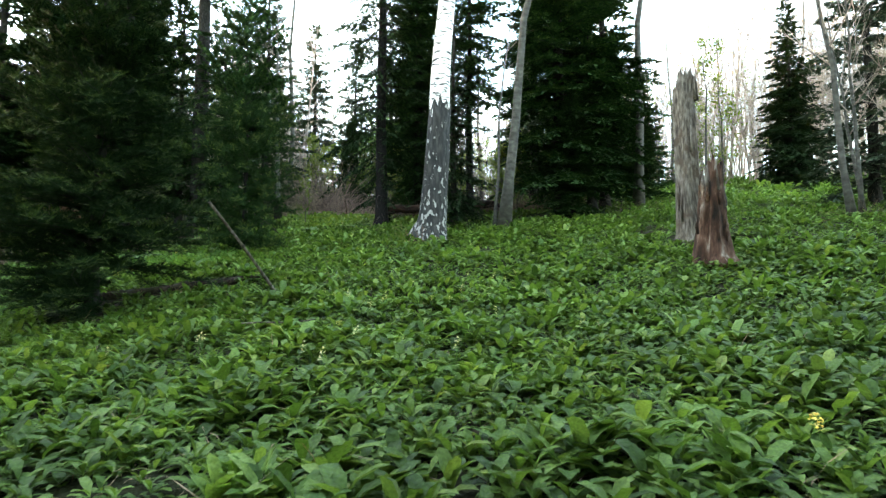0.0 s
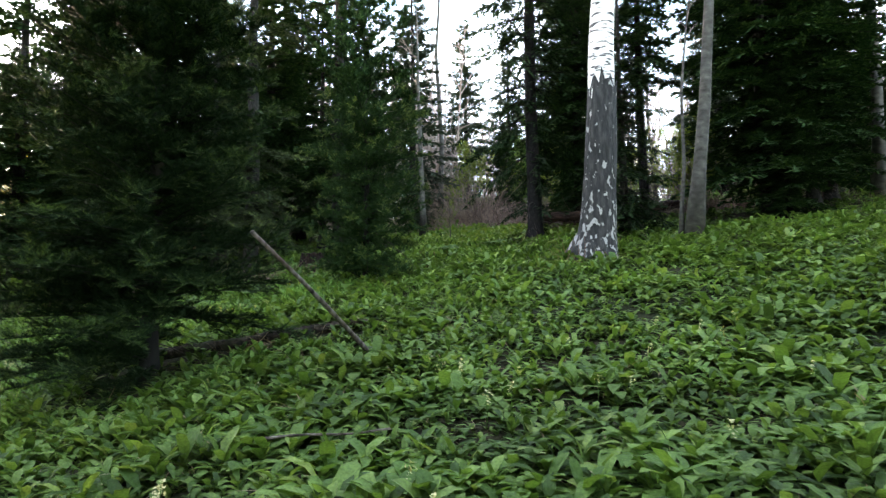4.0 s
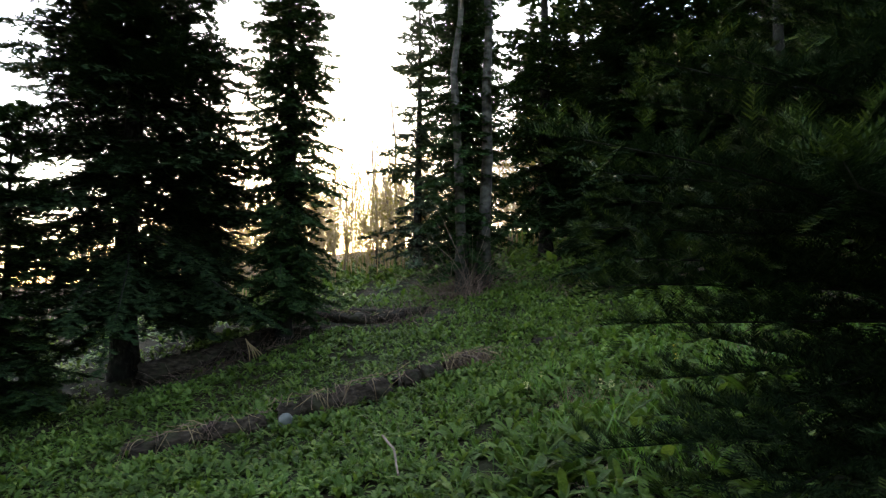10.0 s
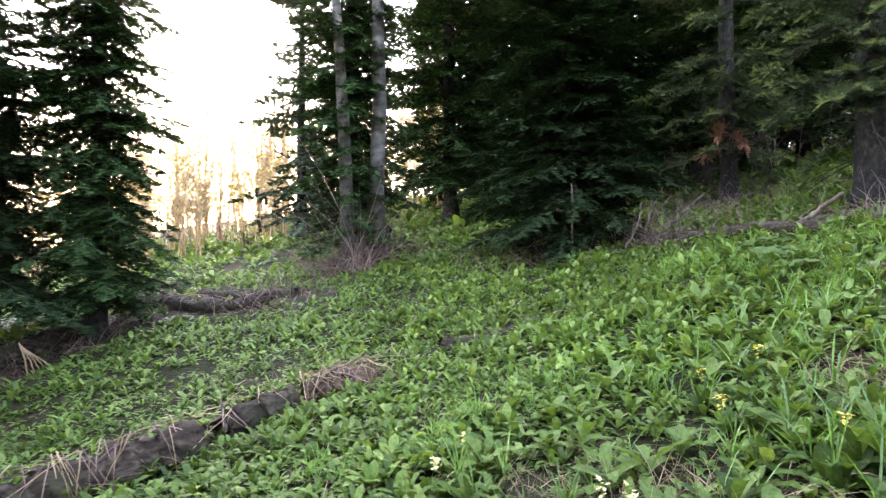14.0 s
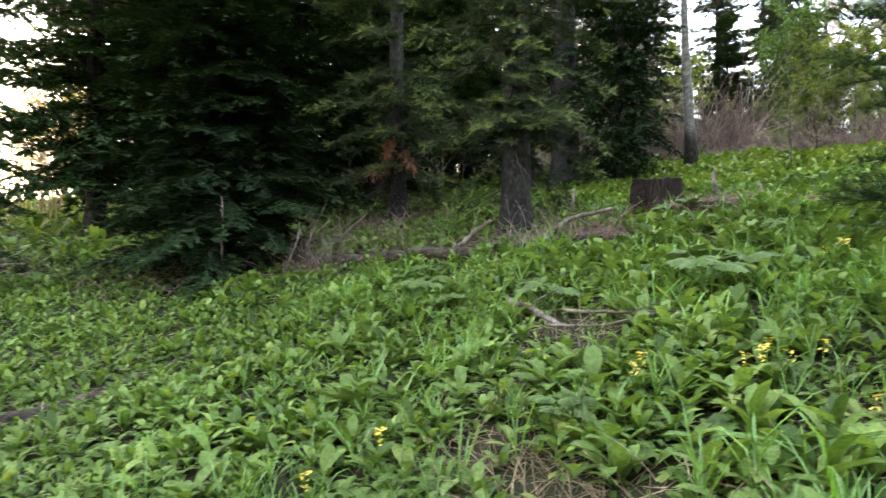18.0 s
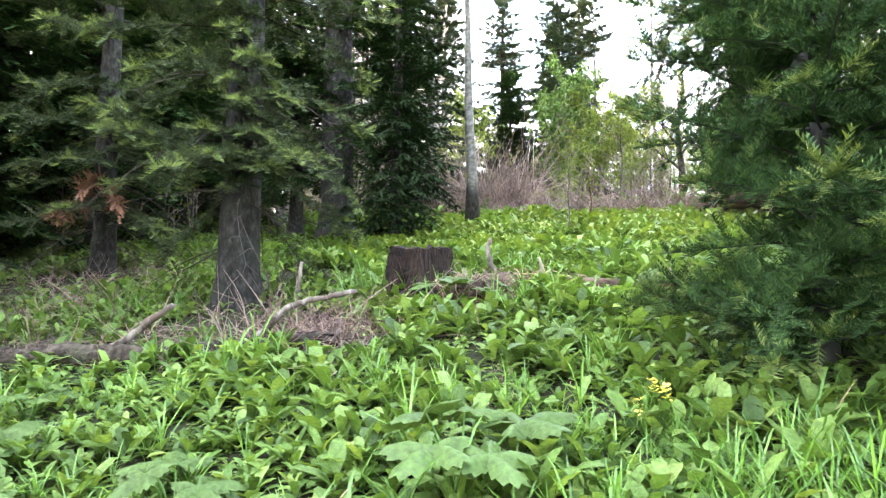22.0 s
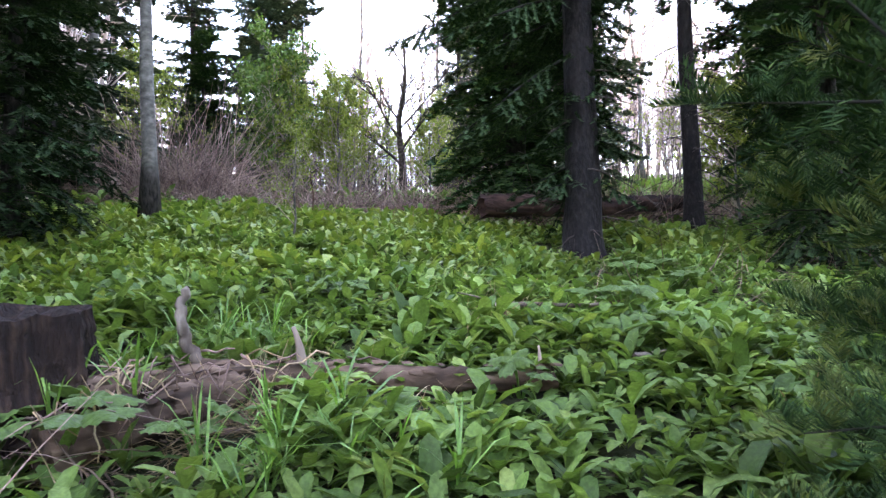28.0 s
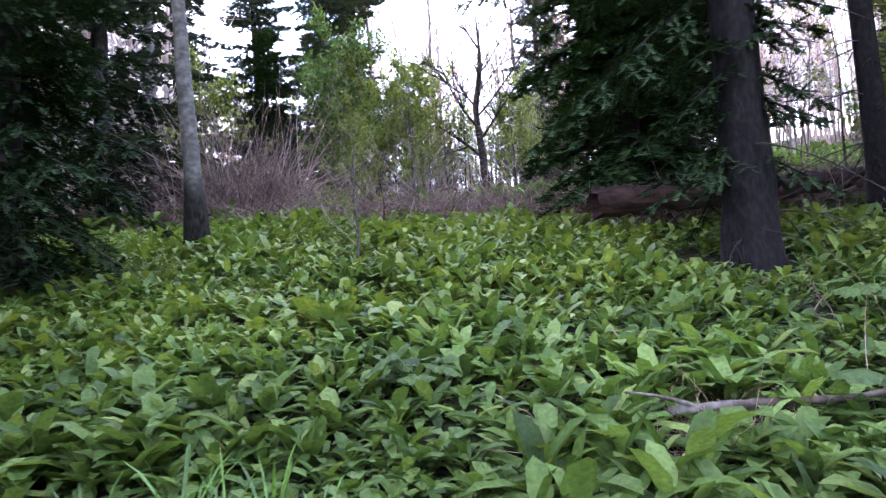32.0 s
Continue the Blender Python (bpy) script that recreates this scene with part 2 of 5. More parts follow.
DEADWOOD = bark_material("grey_dead_wood", [(0.3, (0.03, 0.024, 0.020)), (0.42, (0.075, 0.061, 0.049)), (0.55, (0.135, 0.115, 0.095)), (0.72, (0.23, 0.205, 0.175))], 17.0, (1, 1, 0.25), 0.9, 0.02, moss=(0.07, 0.05, 0.036))
ROTWOOD = bark_material("red_rotten_wood", [(0.34, (0.010, 0.007, 0.005)), (0.48, (0.050, 0.024, 0.015)), (0.58, (0.095, 0.052, 0.034)), (0.66, (0.15, 0.115, 0.09)), (0.76, (0.34, 0.29, 0.24))], 8.0, (1, 1, 0.28), 1.0, 0.05)
PALESTONE = bark_material("pale_grey_stone", [(0.3, (0.11, 0.125, 0.12)), (0.7, (0.22, 0.24, 0.23))], 7.0, (1, 1, 1), 0.4, 0.02)
LOGBARK = bark_material("mouldering_log", [(0.3, (0.009, 0.006, 0.004)), (0.48, (0.028, 0.021, 0.015)), (0.72, (0.085, 0.068, 0.050))], 17.0, (1, 0.3, 1), 1.0, 0.05, moss=(0.035, 0.036, 0.02))
STUMPWOOD = bark_material("dark_stump_wood", [(0.3, (0.004, 0.002, 0.0015)), (0.5, (0.011, 0.006, 0.0045)), (0.7, (0.034, 0.020, 0.013))], 24.0, (1, 1, 0.2), 1.0, 0.08)
LOGRED = bark_material("red_brown_log", [(0.32, (0.006, 0.003, 0.002)), (0.5, (0.024, 0.012, 0.009)), (0.72, (0.060, 0.034, 0.026))], 9.0, (0.25, 1, 1), 1.0, 0.03)
LOGBROWN = bark_material("brown_log", [(0.32, (0.018, 0.011, 0.007)), (0.5, (0.070, 0.046, 0.031)), (0.72, (0.17, 0.122, 0.088))], 10.0, (0.3, 1, 1), 1.0, 0.03)


def birch_foot():
    """Dark smooth-grey bark, breaking into pale plates towards the ground."""
    m, nt, bsdf, out = material("birch_foot_bark")
    a = noise_tex(nt, 11.0, 6, stretch=(1.2, 1.2, 0.3))
    dark = ramp(nt, a, [(0.3, (0.004, 0.004, 0.003)), (0.48, (0.014, 0.0135, 0.0125)), (0.7, (0.042, 0.040, 0.037))])
    tc = nt.nodes.new("ShaderNodeTexCoord")
    sep = nt.nodes.new("ShaderNodeSeparateXYZ")
    nt.links.new(tc.outputs["Object"], sep.inputs[0])
    plates = nt.nodes.new("ShaderNodeMath")
    plates.operation = "MULTIPLY_ADD"
    plates.inputs[1].default_value = -0.035
    nt.links.new(sep.outputs["Z"], plates.inputs[0])
    nt.links.new(noise_tex(nt, 10.0, 6, stretch=(1, 1, 0.5)), plates.inputs[2])
    nt.links.new(mixed(nt, ramp(nt, plates.outputs[0], [(0.535, (0, 0, 0)), (0.56, (1, 1, 1))]), dark, (0.30, 0.29, 0.27)), bsdf.inputs["Base Color"])
    bsdf.inputs["Roughness"].default_value = 0.85
    bumped(nt, bsdf, a, 0.9, 0.04)
    return m


def dark_footed(name):
    """Grey-green bark, dark and rough near the ground."""
    m = bark_material(name, [(0.3, (0.045, 0.044, 0.036)), (0.55, (0.095, 0.092, 0.078)), (0.75, (0.15, 0.145, 0.125))], 7.0, (1, 1, 1.4), 0.5, 0.015)
    nt = m.node_tree
    bsdf = nt.nodes["Principled BSDF"]
    grey = bsdf.inputs["Base Color"].links[0].from_socket
    tc = nt.nodes.new("ShaderNodeTexCoord")
    sep = nt.nodes.new("ShaderNodeSeparateXYZ")
    nt.links.new(tc.outputs["Object"], sep.inputs[0])
    ragged = nt.nodes.new("ShaderNodeMath")
    ragged.operation = "MULTIPLY_ADD"
    ragged.inputs[1].default_value = -1.6
    nt.links.new(noise_tex(nt, 4.0, 4, stretch=(1, 1, 0.4)), ragged.inputs[0])
    nt.links.new(sep.outputs["Z"], ragged.inputs[2])
    rough = ramp(nt, noise_tex(nt, 16.0, 5, stretch=(1, 1, 0.35)), [(0.35, (0.008, 0.007, 0.006)), (0.7, (0.045, 0.039, 0.033))])
    nt.links.new(mixed(nt, ramp(nt, ragged.outputs[0], [(0.3, (0, 0, 0)), (0.8, (1, 1, 1))]), rough, grey), bsdf.inputs["Base Color"])
    return m


def birch_white():
    m, nt, bsdf, out = material("birch_white_bark")
    a = noise_tex(nt, 5.0, 3, stretch=(0.8, 0.8, 3.4))
    marks = ramp(nt, a, [(0.40, (0.03, 0.027, 0.025)), (0.45, (0.72, 0.7, 0.66)), (0.8, (0.85, 0.83, 0.79))])
    b = noise_tex(nt, 2.0, 4)
    col = mixed(nt, 1.0, marks, ramp(nt, b, [(0.3, (0.8, 0.78, 0.74)), (0.7, (1, 1, 1))]), "MULTIPLY")
    nt.links.new(col, bsdf.inputs["Base Color"])
    bsdf.inputs["Roughness"].default_value = 0.6
    bumped(nt, bsdf, a, 0.4, 0.01)
    return m


def soil():
    m, nt, bsdf, out = material("leaf_litter_soil")
    a = noise_tex(nt, 14.0, 8)
    col = ramp(nt, a, [(0.3, (0.010, 0.007, 0.004)), (0.5, (0.025, 0.018, 0.011)), (0.62, (0.055, 0.039, 0.023)), (0.75, (0.11, 0.08, 0.05))])
    b = noise_tex(nt, 0.7, 4)
    col = mixed(nt, ramp(nt, b, [(0.3, (0.2, 0.2, 0.2)), (0.55, (0.85, 0.85, 0.85))]), col, (0.016, 0.021, 0.008))
    nt.links.new(col, bsdf.inputs["Base Color"])
    bsdf.inputs["Roughness"].default_value = 0.95
    bsdf.inputs["Specular IOR Level"].default_value = 0.1
    bumped(nt, bsdf, a, 1.0, 0.05)
    return m


BIRCH_DARK = birch_foot()
BIRCH_WHITE = birch_white()
SOIL = soil()
ASPEN_FOOT = dark_footed("aspen_foot_bark")


# ---- mesh tools ----
class Geo:
    """Gathers vertices and faces, and makes one mesh of them."""

    def __init__(self):
        self.v, self.f, self.n = [], [], 0

    def add(self, verts, *faces):
        verts = np.asarray(verts, np.float32).reshape(-1, 3)
        for f in faces:
            self.f.append(np.asarray(f, np.int32) + self.n)
        self.v.append(verts)
        self.n += len(verts)

    def tris(self, soup):
        """soup: (n, 3, 3) loose triangles."""
        soup = np.asarray(soup, np.float32).reshape(-1, 3, 3)
        self.add(soup, np.arange(len(soup) * 3).reshape(-1, 3))

    def mesh(self, name, mat, smooth=False):
        me = bpy.data.meshes.new(name)
        if self.n:
            v = np.concatenate(self.v)
            sizes = np.concatenate([np.full(len(f), f.shape[1], np.int32) for f in self.f])
            loops = np.concatenate([f.ravel() for f in self.f]).astype(np.int32)
            me.vertices.add(len(v))
            me.vertices.foreach_set("co", v.ravel())
            me.loops.add(len(loops))
            me.loops.foreach_set("vertex_index", loops)
            me.polygons.add(len(sizes))
            me.polygons.foreach_set("loop_start", np.concatenate([[0], np.cumsum(sizes)[:-1]]).astype(np.int32))
            me.update(calc_edges=True)
            if smooth:
                me.polygons.foreach_set("use_smooth", np.ones(len(sizes), bool))
        me.materials.append(mat)
        return me


def part(name, geo, mat, parent=None, label="", smooth=False):
    ob = new(name, geo.mesh(name, mat, smooth))
    ob.parent = parent
    return tagged(ob, label) if label else ob


def thing(name, label, category, place=(0, 0, 0), turn=0.0, group="", kind=""):
    ob = new(name)
    ob.empty_display_size = 0.2
    ob.matrix_world = pose(*place, 0, 0, turn)
    return tagged(ob, label, category, group, kind)


def tube(geo, pts, radii, sides=8, wob=None, cap=True):
    """A tapering round limb along pts. wob: (rings, sides) factors on the radius."""
    pts = np.asarray(pts, float)
    radii = np.broadcast_to(np.asarray(radii, float), (len(pts),))
    t = np.gradient(pts, axis=0)
    t /= np.linalg.norm(t, axis=1)[:, None] + 1e-9
    ref = np.array([1.0, 0, 0]) if abs(t[0][0]) < 0.8 else np.array([0, 1.0, 0])
    a = np.cross(t, ref)
    a /= np.linalg.norm(a, axis=1)[:, None] + 1e-9
    b = np.cross(t, a)
    ang = np.linspace(0, 2 * np.pi, sides, endpoint=False)
    rr = radii[:, None] * (1 if wob is None else wob)
    ring = pts[:, None, :] + rr[..., None] * (np.cos(ang)[None, :, None] * a[:, None] + np.sin(ang)[None, :, None] * b[:, None])
    n = len(pts)
    i = np.arange(n - 1)[:, None] * sides
    j = np.arange(sides)[None]
    k = (j + 1) % sides
    q = np.stack([i + j, i + k, i + sides + k, i + sides + j], -1).reshape(-1, 4)
    faces = [q]
    if cap and sides <= 12:
        faces += [np.arange(sides)[None, ::-1], (np.arange(sides) + (n - 1) * sides)[None]]
    geo.add(ring.reshape(-1, 3), *faces)


def cones(geo, base, tip, r):
    """Fine three-sided twigs from base to tip."""
    base, tip = np.asarray(base, float), np.asarray(tip, float)
    n = len(base)
    d = unit(tip - base)
    a = unit(np.cross(d, [0.31, 0.17, 0.93]))
    b = np.cross(d, a)
    r = np.broadcast_to(r, (n,))[:, None]
    V = np.stack([base + a * r, base - a * r * 0.5 + b * r * 0.87, base - a * r * 0.5 - b * r * 0.87, tip], 1)
    i = np.arange(n) * 4
    geo.add(V.reshape(-1, 3), np.concatenate([np.stack([i + p, i + q, i + 3], -1) for p, q in ((0, 1), (1, 2), (2, 0))]))


def unit(v):
    return v / (np.linalg.norm(v, axis=-1, keepdims=True) + 1e-9)


# ---- the lie of the land: a hillside that climbs ahead and to the right ----
MOUNDS = ((0, 0, 0.415), (-3, 6, 0.045), (-10, 8, -0.371), (-7, 14, 0.249), (-5, 20, -0.024), (-13, 13, -0.304), (4, 10, -0.429), (-20, 14, 0.133))


def land(x, y):
    x, y = np.asarray(x, float), np.asarray(y, float)
    xs = -15 + 2.5 * np.logaddexp(0, (x + 15) / 2.5)
    u = 0.059 * xs + 0.207 * y
    knee = 6.7 + 0.22 * np.maximum(0, x)
    z = -0.311 + u - 0.32 * np.logaddexp(0, (u - knee) / 0.25)
    for a, b, h in MOUNDS:
        z = z + h * np.exp(-((x - a) ** 2 + (y - b) ** 2) / 50.0)
    far = np.maximum(0, np.hypot(x + 5, y - 12) - 90)
    return z / (1 + far / 60.0)


def rough_land(x, y):
    """The land with its hummocks."""
    return land(x, y) + 0.03 * np.sin(2.1 * x + 1.3 * np.sin(1.7 * y)) * np.sin(1.9 * y + 0.7) + 0.018 * np.sin(5.3 * x + 2 * np.sin(3.1 * y)) * np.sin(4.7 * y)


def at(x, y, sink=0.0):
    return (x, y, float(rough_land(x, y)) - sink)


def build_ground():
    core = np.arange(-34, 34.01, 0.34)
    grow = 34 + np.cumsum(0.5 * 1.22 ** np.arange(1, 37))
    axis = np.concatenate([-grow[::-1], core, grow])
    gx, gy = np.meshgrid(axis - 4, axis + 14)
    z = rough_land(gx, gy)
    n = len(axis)
    i = np.arange(n - 1)[:, None] * n + np.arange(n - 1)[None]
    q = np.stack([i, i + 1, i + n + 1, i + n], -1).reshape(-1, 4)
    g = Geo()
    g.add(np.stack([gx, gy, z], -1), q)
    ob = part("ground", g, SOIL, smooth=True)
    tagged(ob, "brown leaf litter and soil of a wooded hillside", "ground", kind="structure")


build_ground()

# ---- conifers ----


def needles(base, way, length, width, count, lift, rng, fine=False):
    """Needle teeth on both sides of shoots: loose triangles."""
    n = len(base)
    side = unit(np.cross(way, np.array([0, 0, 1.0])) + 1e-4)
    up = np.cross(side, way)
    k = np.arange(count) / count
    out = []
    rows = (1, -1, 0) if fine else (1, -1)
    for s in rows:
        jit = rng.uniform(0.75, 1.25, (n, count))
        w = width[:, None] * (1 - 0.45 * k[None]) * jit
        a = base[:, None] + way[:, None] * (length[:, None] * k[None])[..., None]
        step = length[:, None] / count
        foot = step * (0.7 if fine else 1.1 if count > 3 else 1.3) * np.ones((1, count))
        b = a + way[:, None] * foot[..., None]
        if s == 0:
            spread = up[:, None] * w[..., None] * 0.7
        else:
            spread = side[:, None] * (s * w)[..., None] + up[:, None] * (w * lift * rng.uniform(0.2, 1.4, (n, count)))[..., None]
        tip = a + way[:, None] * (step * 0.5 + w * 0.75)[..., None] + spread
        out.append(np.stack([a, b, tip], 2).reshape(-1, 3, 3))
    return np.concatenate(out)


def conifer_meshes(seed, H, R, z0, trunk_r, droop=0.25, step=0.26, seg=0.17, tooth=0.045, teeth=4, fine=False, reach=None,
                   detail=9.0, dead=0, needle_mat=None, bark=None, power=0.85, bend=0.0, skirt=0.8, node_gap=0.15, whorl=6.2, tips=None, extra=(), gaps=0.1, lift=0.0, split=0.0, rise=-6, uneven=5, fresh_share=0.75, fluff=0.28, clumpy=False, tip_share=0.6, longest=9.0, off_path=9.0):
    """Meshes of one spruce or fir: trunk, limbs, crown, dead lower twigs."""
    rng = np.random.default_rng(seed)
    trunk, limbs, crown, twigs, shoots = Geo(), Geo(), Geo(), Geo(), Geo()
    single = []
    zs = np.concatenate([[-0.25, 0.0, 0.12, 0.35, 0.8], np.linspace(1.4, H, 12)])
    rad = trunk_r * np.clip(1 - zs / (H * 1.02), 0.02, 1) ** 0.8
    rad = rad * (1 + (0.4 if trunk_r > 0.13 else 0.3) * np.exp(-np.maximum(zs, 0) / 0.16))
    bx = bend * (zs / H) ** 2 * H * 0.1 + 0.02 * np.sin(zs * 0.9 + seed)
    by = 0.02 * np.cos(zs * 0.7 + seed)
    wob = 1 + 0.07 * rng.standard_normal((len(zs), 12)) * np.linspace(1, 0.5, len(zs))[:, None]
    wob[:4] += 0.16 * np.maximum(0, np.sin(np.arange(12) * 2 * np.pi / 4 + seed))[None]
    tube(trunk, np.stack([bx, by, zs], -1), rad, 12, wob)
    z = z0
    bases, ways, lens, outs, whose, bough_no = [], [], [], [], [], 0
    more = list(extra)
    while z < H * 0.985:
        f = (z - z0) / (H - z0)
        coarse = 1.0 if z < detail else 1.7
        r = R * (1 - f) ** power * min(1.0, skirt + (1 - skirt) * (z - z0) / (0.12 * H))
        nb = int(round((whorl if f < 0.6 else whorl * 0.8) / (1 if coarse == 1 else 1.2)))
        az0 = rng.uniform(0, 6.28)
        boughs = []
        for j in range(nb):
            az = az0 + j * 6.283 / nb + rng.normal(0, 0.28)
            L = r * rng.uniform(0.62, 1.2) + 0.10
            zb = z + rng.normal(0, 0.08)
            if reach is not None:
                L = min(L * reach(az % 6.283, zb), off_path if 2.3 < az % 6.283 < 3.55 else longest)
            if L > 0.12 and rng.random() > gaps:
                boughs.append((az, zb, L, None))
        while more and more[0][1] <= z:
            boughs.append(more.pop(0))
        for j, (az, zb, L, tilt) in enumerate(boughs):
            before = len(bases)
            bough_no += 1
            e0 = math.radians(rise + 38 * f ** 1.3 + rng.normal(0, uneven) if tilt is None else tilt)
            gap = node_gap * coarse
            s = np.arange(0.10 * L + 0.05, L, gap)
            s = np.append(s, L)
            q = s / L
            sag = droop * (1 - f * 0.7) * rng.uniform(0.7, 1.3)
            hz = zb + s * math.tan(e0) - sag * L * (q ** 1.6) * 0.9 + 0.22 * sag * L * np.maximum(0, q - 0.55) * 2
            a2 = az + 0.12 * np.sin(q * 3 + j) * q
            p = np.stack([np.cos(a2) * s, np.sin(a2) * s, hz], -1)
            p[:, 0] += np.interp(zb, zs, bx)
            t = unit(np.gradient(p, axis=0)) if len(p) > 1 else np.array([[math.cos(az), math.sin(az), 0.0]])
            root = np.array([[np.interp(zb, zs, bx), 0, zb]])
            if len(p) > 1:
                pick = np.unique(np.linspace(0, len(p) - 1, 4).astype(int))
                tube(limbs, np.concatenate([root, p[pick]]), np.linspace((0.010 + 0.008 * L) * (0.55 if fine else 1), 0.002 if fine else 0.003, len(pick) + 1), 4, cap=False)
            lat = unit(np.stack([-t[:, 1], t[:, 0], np.zeros(len(t))], -1))
            for sg in (1, -1):
                n = len(s)
                tl = np.clip((0.46 * (L - s) + 0.10) * rng.uniform(0.65, 1.15, n), 0.08, 0.62)
                if clumpy:
                    tl = np.clip((0.26 * (L - s) + 0.2) * rng.uniform(0.6, 1.2, n), 0.08, 0.42) * np.where(q < 0.28, 0.35, 1) * (0.75 + 0.35 * np.sin(s * 9 + j * 2))
                ang = np.radians(rng.uniform(42, 68, n))
                w = unit(t * np.cos(ang)[:, None] + sg * lat * np.sin(ang)[:, None] + np.array([0, 0, 1.0]) * rng.normal(lift - 0.06, 0.24 + 0.4 * (fluff - 0.28), n)[:, None])
                m = np.maximum(1, np.round(tl / (seg * coarse)).astype(int))
                idx = np.repeat(np.arange(n), m)
                within = np.arange(len(idx)) - np.repeat(np.cumsum(m) - m, m)
                ln = (tl / m)[idx]
                drop = np.array([0, 0, -1.0]) * (0.10 * within * ln)[:, None]
                b0 = p[idx] + w[idx] * (within * ln)[:, None] + drop
                bases.append(b0), ways.append(w[idx]), lens.append(ln * 1.12), outs.append(q[idx] + 0.5 * within / m[idx])
                for sg2 in (1, -1):
                    l2 = unit(np.stack([-w[idx][:, 1], w[idx][:, 0], np.zeros(len(idx))], -1))
                    w2 = unit(w[idx] * 0.72 + sg2 * l2 * 0.68 + np.array([0, 0, 1.0]) * rng.normal(lift, fluff, len(idx))[:, None])
                    keep = rng.random(len(idx)) < (0.85 if coarse == 1 else 0.25)
                    bases.append((b0 + w[idx] * (0.25 * ln)[:, None])[keep]), ways.append(w2[keep]), lens.append((ln * rng.uniform(0.5, 0.95, len(ln)))[keep]), outs.append((q[idx] + 0.5 * within / m[idx] + 0.1)[keep])
            bases.append(p[:-1]), ways.append(t[:-1]), lens.append(np.full(len(p) - 1, gap * 1.1)), outs.append(q[:-1])
            bases.append(p[-1:]), ways.append(t[-1:]), lens.append(np.array([0.12])), outs.append(np.array([1.0]))
            whose += [np.full(len(b), bough_no if zb < split else 0) for b in bases[before:]]
        z += step * coarse * (1 - 0.35 * f) * rng.uniform(0.85, 1.15)
    B, W, Ln = np.concatenate(bases), np.concatenate(ways), np.concatenate(lens)
    wd = np.full(len(B), tooth) * rng.uniform(0.8, 1.2, len(B))
    if fine:
        out = np.concatenate(outs)
        outer = (out > 0.3) & (B[:, 2] < detail)
        fresh = outer & (out > 0.98) & (rng.random(len(B)) < fresh_share)
        shoots.tris(needles(B[fresh], W[fresh], Ln[fresh], wd[fresh], teeth, 0.5, rng, True))
        old = outer & ~fresh
        who = np.concatenate(whose)
        soup = np.concatenate([needles(B[old], W[old], Ln[old], wd[old], teeth, 0.5, rng, True), needles(B[~outer], W[~outer], Ln[~outer], wd[~outer] * 2.0, 4, 0.5, rng)])
        mine = np.concatenate([np.tile(np.repeat(who[old], teeth), 3), np.tile(np.repeat(who[~outer], 4), 2)])
        crown.tris(soup[mine == 0])
        for i in np.unique(mine[mine > 0]):
            g = Geo()
            g.tris(soup[mine == i])
            single.append(g.mesh("bough", needle_mat or NEEDLE))
    else:
        low = B[:, 2] < detail
        if tips:
            fresh = low & (np.concatenate(outs) > 1.0) & (rng.random(len(B)) < tip_share)
            shoots.tris(needles(B[fresh], W[fresh], Ln[fresh], wd[fresh], teeth, 0.35, rng))
            low = low & ~fresh
        crown.tris(needles(B[low], W[low], Ln[low], wd[low], teeth, 0.35, rng))
        high = B[:, 2] >= detail
        if high.any():
            crown.tris(needles(B[high], W[high], Ln[high], wd[high] * 1.7, max(2, teeth - 2), 0.35, rng))
    for _ in range(dead):
        zb, az, L = rng.uniform(0.25, z0 + 1.3), rng.uniform(0, 6.28), rng.uniform(0.35, 1.5)
        s = np.linspace(0, L, 5)
        dz = -0.12 * s - 0.32 * s ** 2 + rng.normal(0, 0.15) * s
        p = np.stack([np.cos(az + 0.2 * s) * s, np.sin(az + 0.2 * s) * s, zb + dz], -1)
        tube(twigs, p, np.linspace(0.011, 0.003, 5), 4, cap=False)
        for _ in range(int(L * 7)):
            i0 = rng.integers(1, 5)
            d = unit(np.array([np.cos(az) + rng.normal(0, 0.8), np.sin(az) + rng.normal(0, 0.8), rng.normal(-0.3, 0.4)]))
            l3 = rng.uniform(0.1, 0.25)
            tube(twigs, np.stack([p[i0], p[i0] + d * l3 * 0.5, p[i0] + d * l3 + [0, 0, -0.04]]), [0.004, 0.003, 0.0015], 3, cap=False)
    bark = bark or SPRUCE_BARK
    needle_mat = needle_mat or NEEDLE
    return (trunk.mesh("trunk", bark, True), limbs.mesh("limbs", bark), crown.mesh("crown", needle_mat), twigs.mesh("dead_twigs", DARK_TWIG) if dead else None, shoots.mesh("young_shoots", tips or FIRTIP) if shoots.n else None, *single)


def plant_conifer(name, meshes, label, place, turn=0.0, scale=1.0, group="", lean=(0, 0)):
    root = new(name)
    root.matrix_world = pose(*place, lean[0], lean[1], turn) @ Matrix.Diagonal((scale, scale, scale, 1))
    tagged(root, label, "conifer", group)
    held = {}
    for nm, me in zip(("trunk", "crown_wood", "crown", "dead_branchwork", "young_growth", *["bough"] * 400), meshes):
        if me is not None:
            ob = new(nm, me)
            ob.parent = held.get({"crown_wood": "trunk", "dead_branchwork": "trunk", "young_growth": "crown"}.get(nm), root)
            held[nm] = ob
            if nm not in ("trunk", "bough"):
                tagged(ob, kind="stuff")
    return root


# near young firs: needles singly, and a slimmer side where the trail brushes past
def slim_a(az, z):
    if z < 0.75 and (az > 5.2 or az < 1.3):
        return 0.0
    if 4.3 < az < 5.2:
        return 1.3
    return 0.48 if 1.2 < az < 2.9 else 0.72 if az < 3.3 and az > 1.2 else 0.92 if 3.3 <= az < 4.5 else 1.05


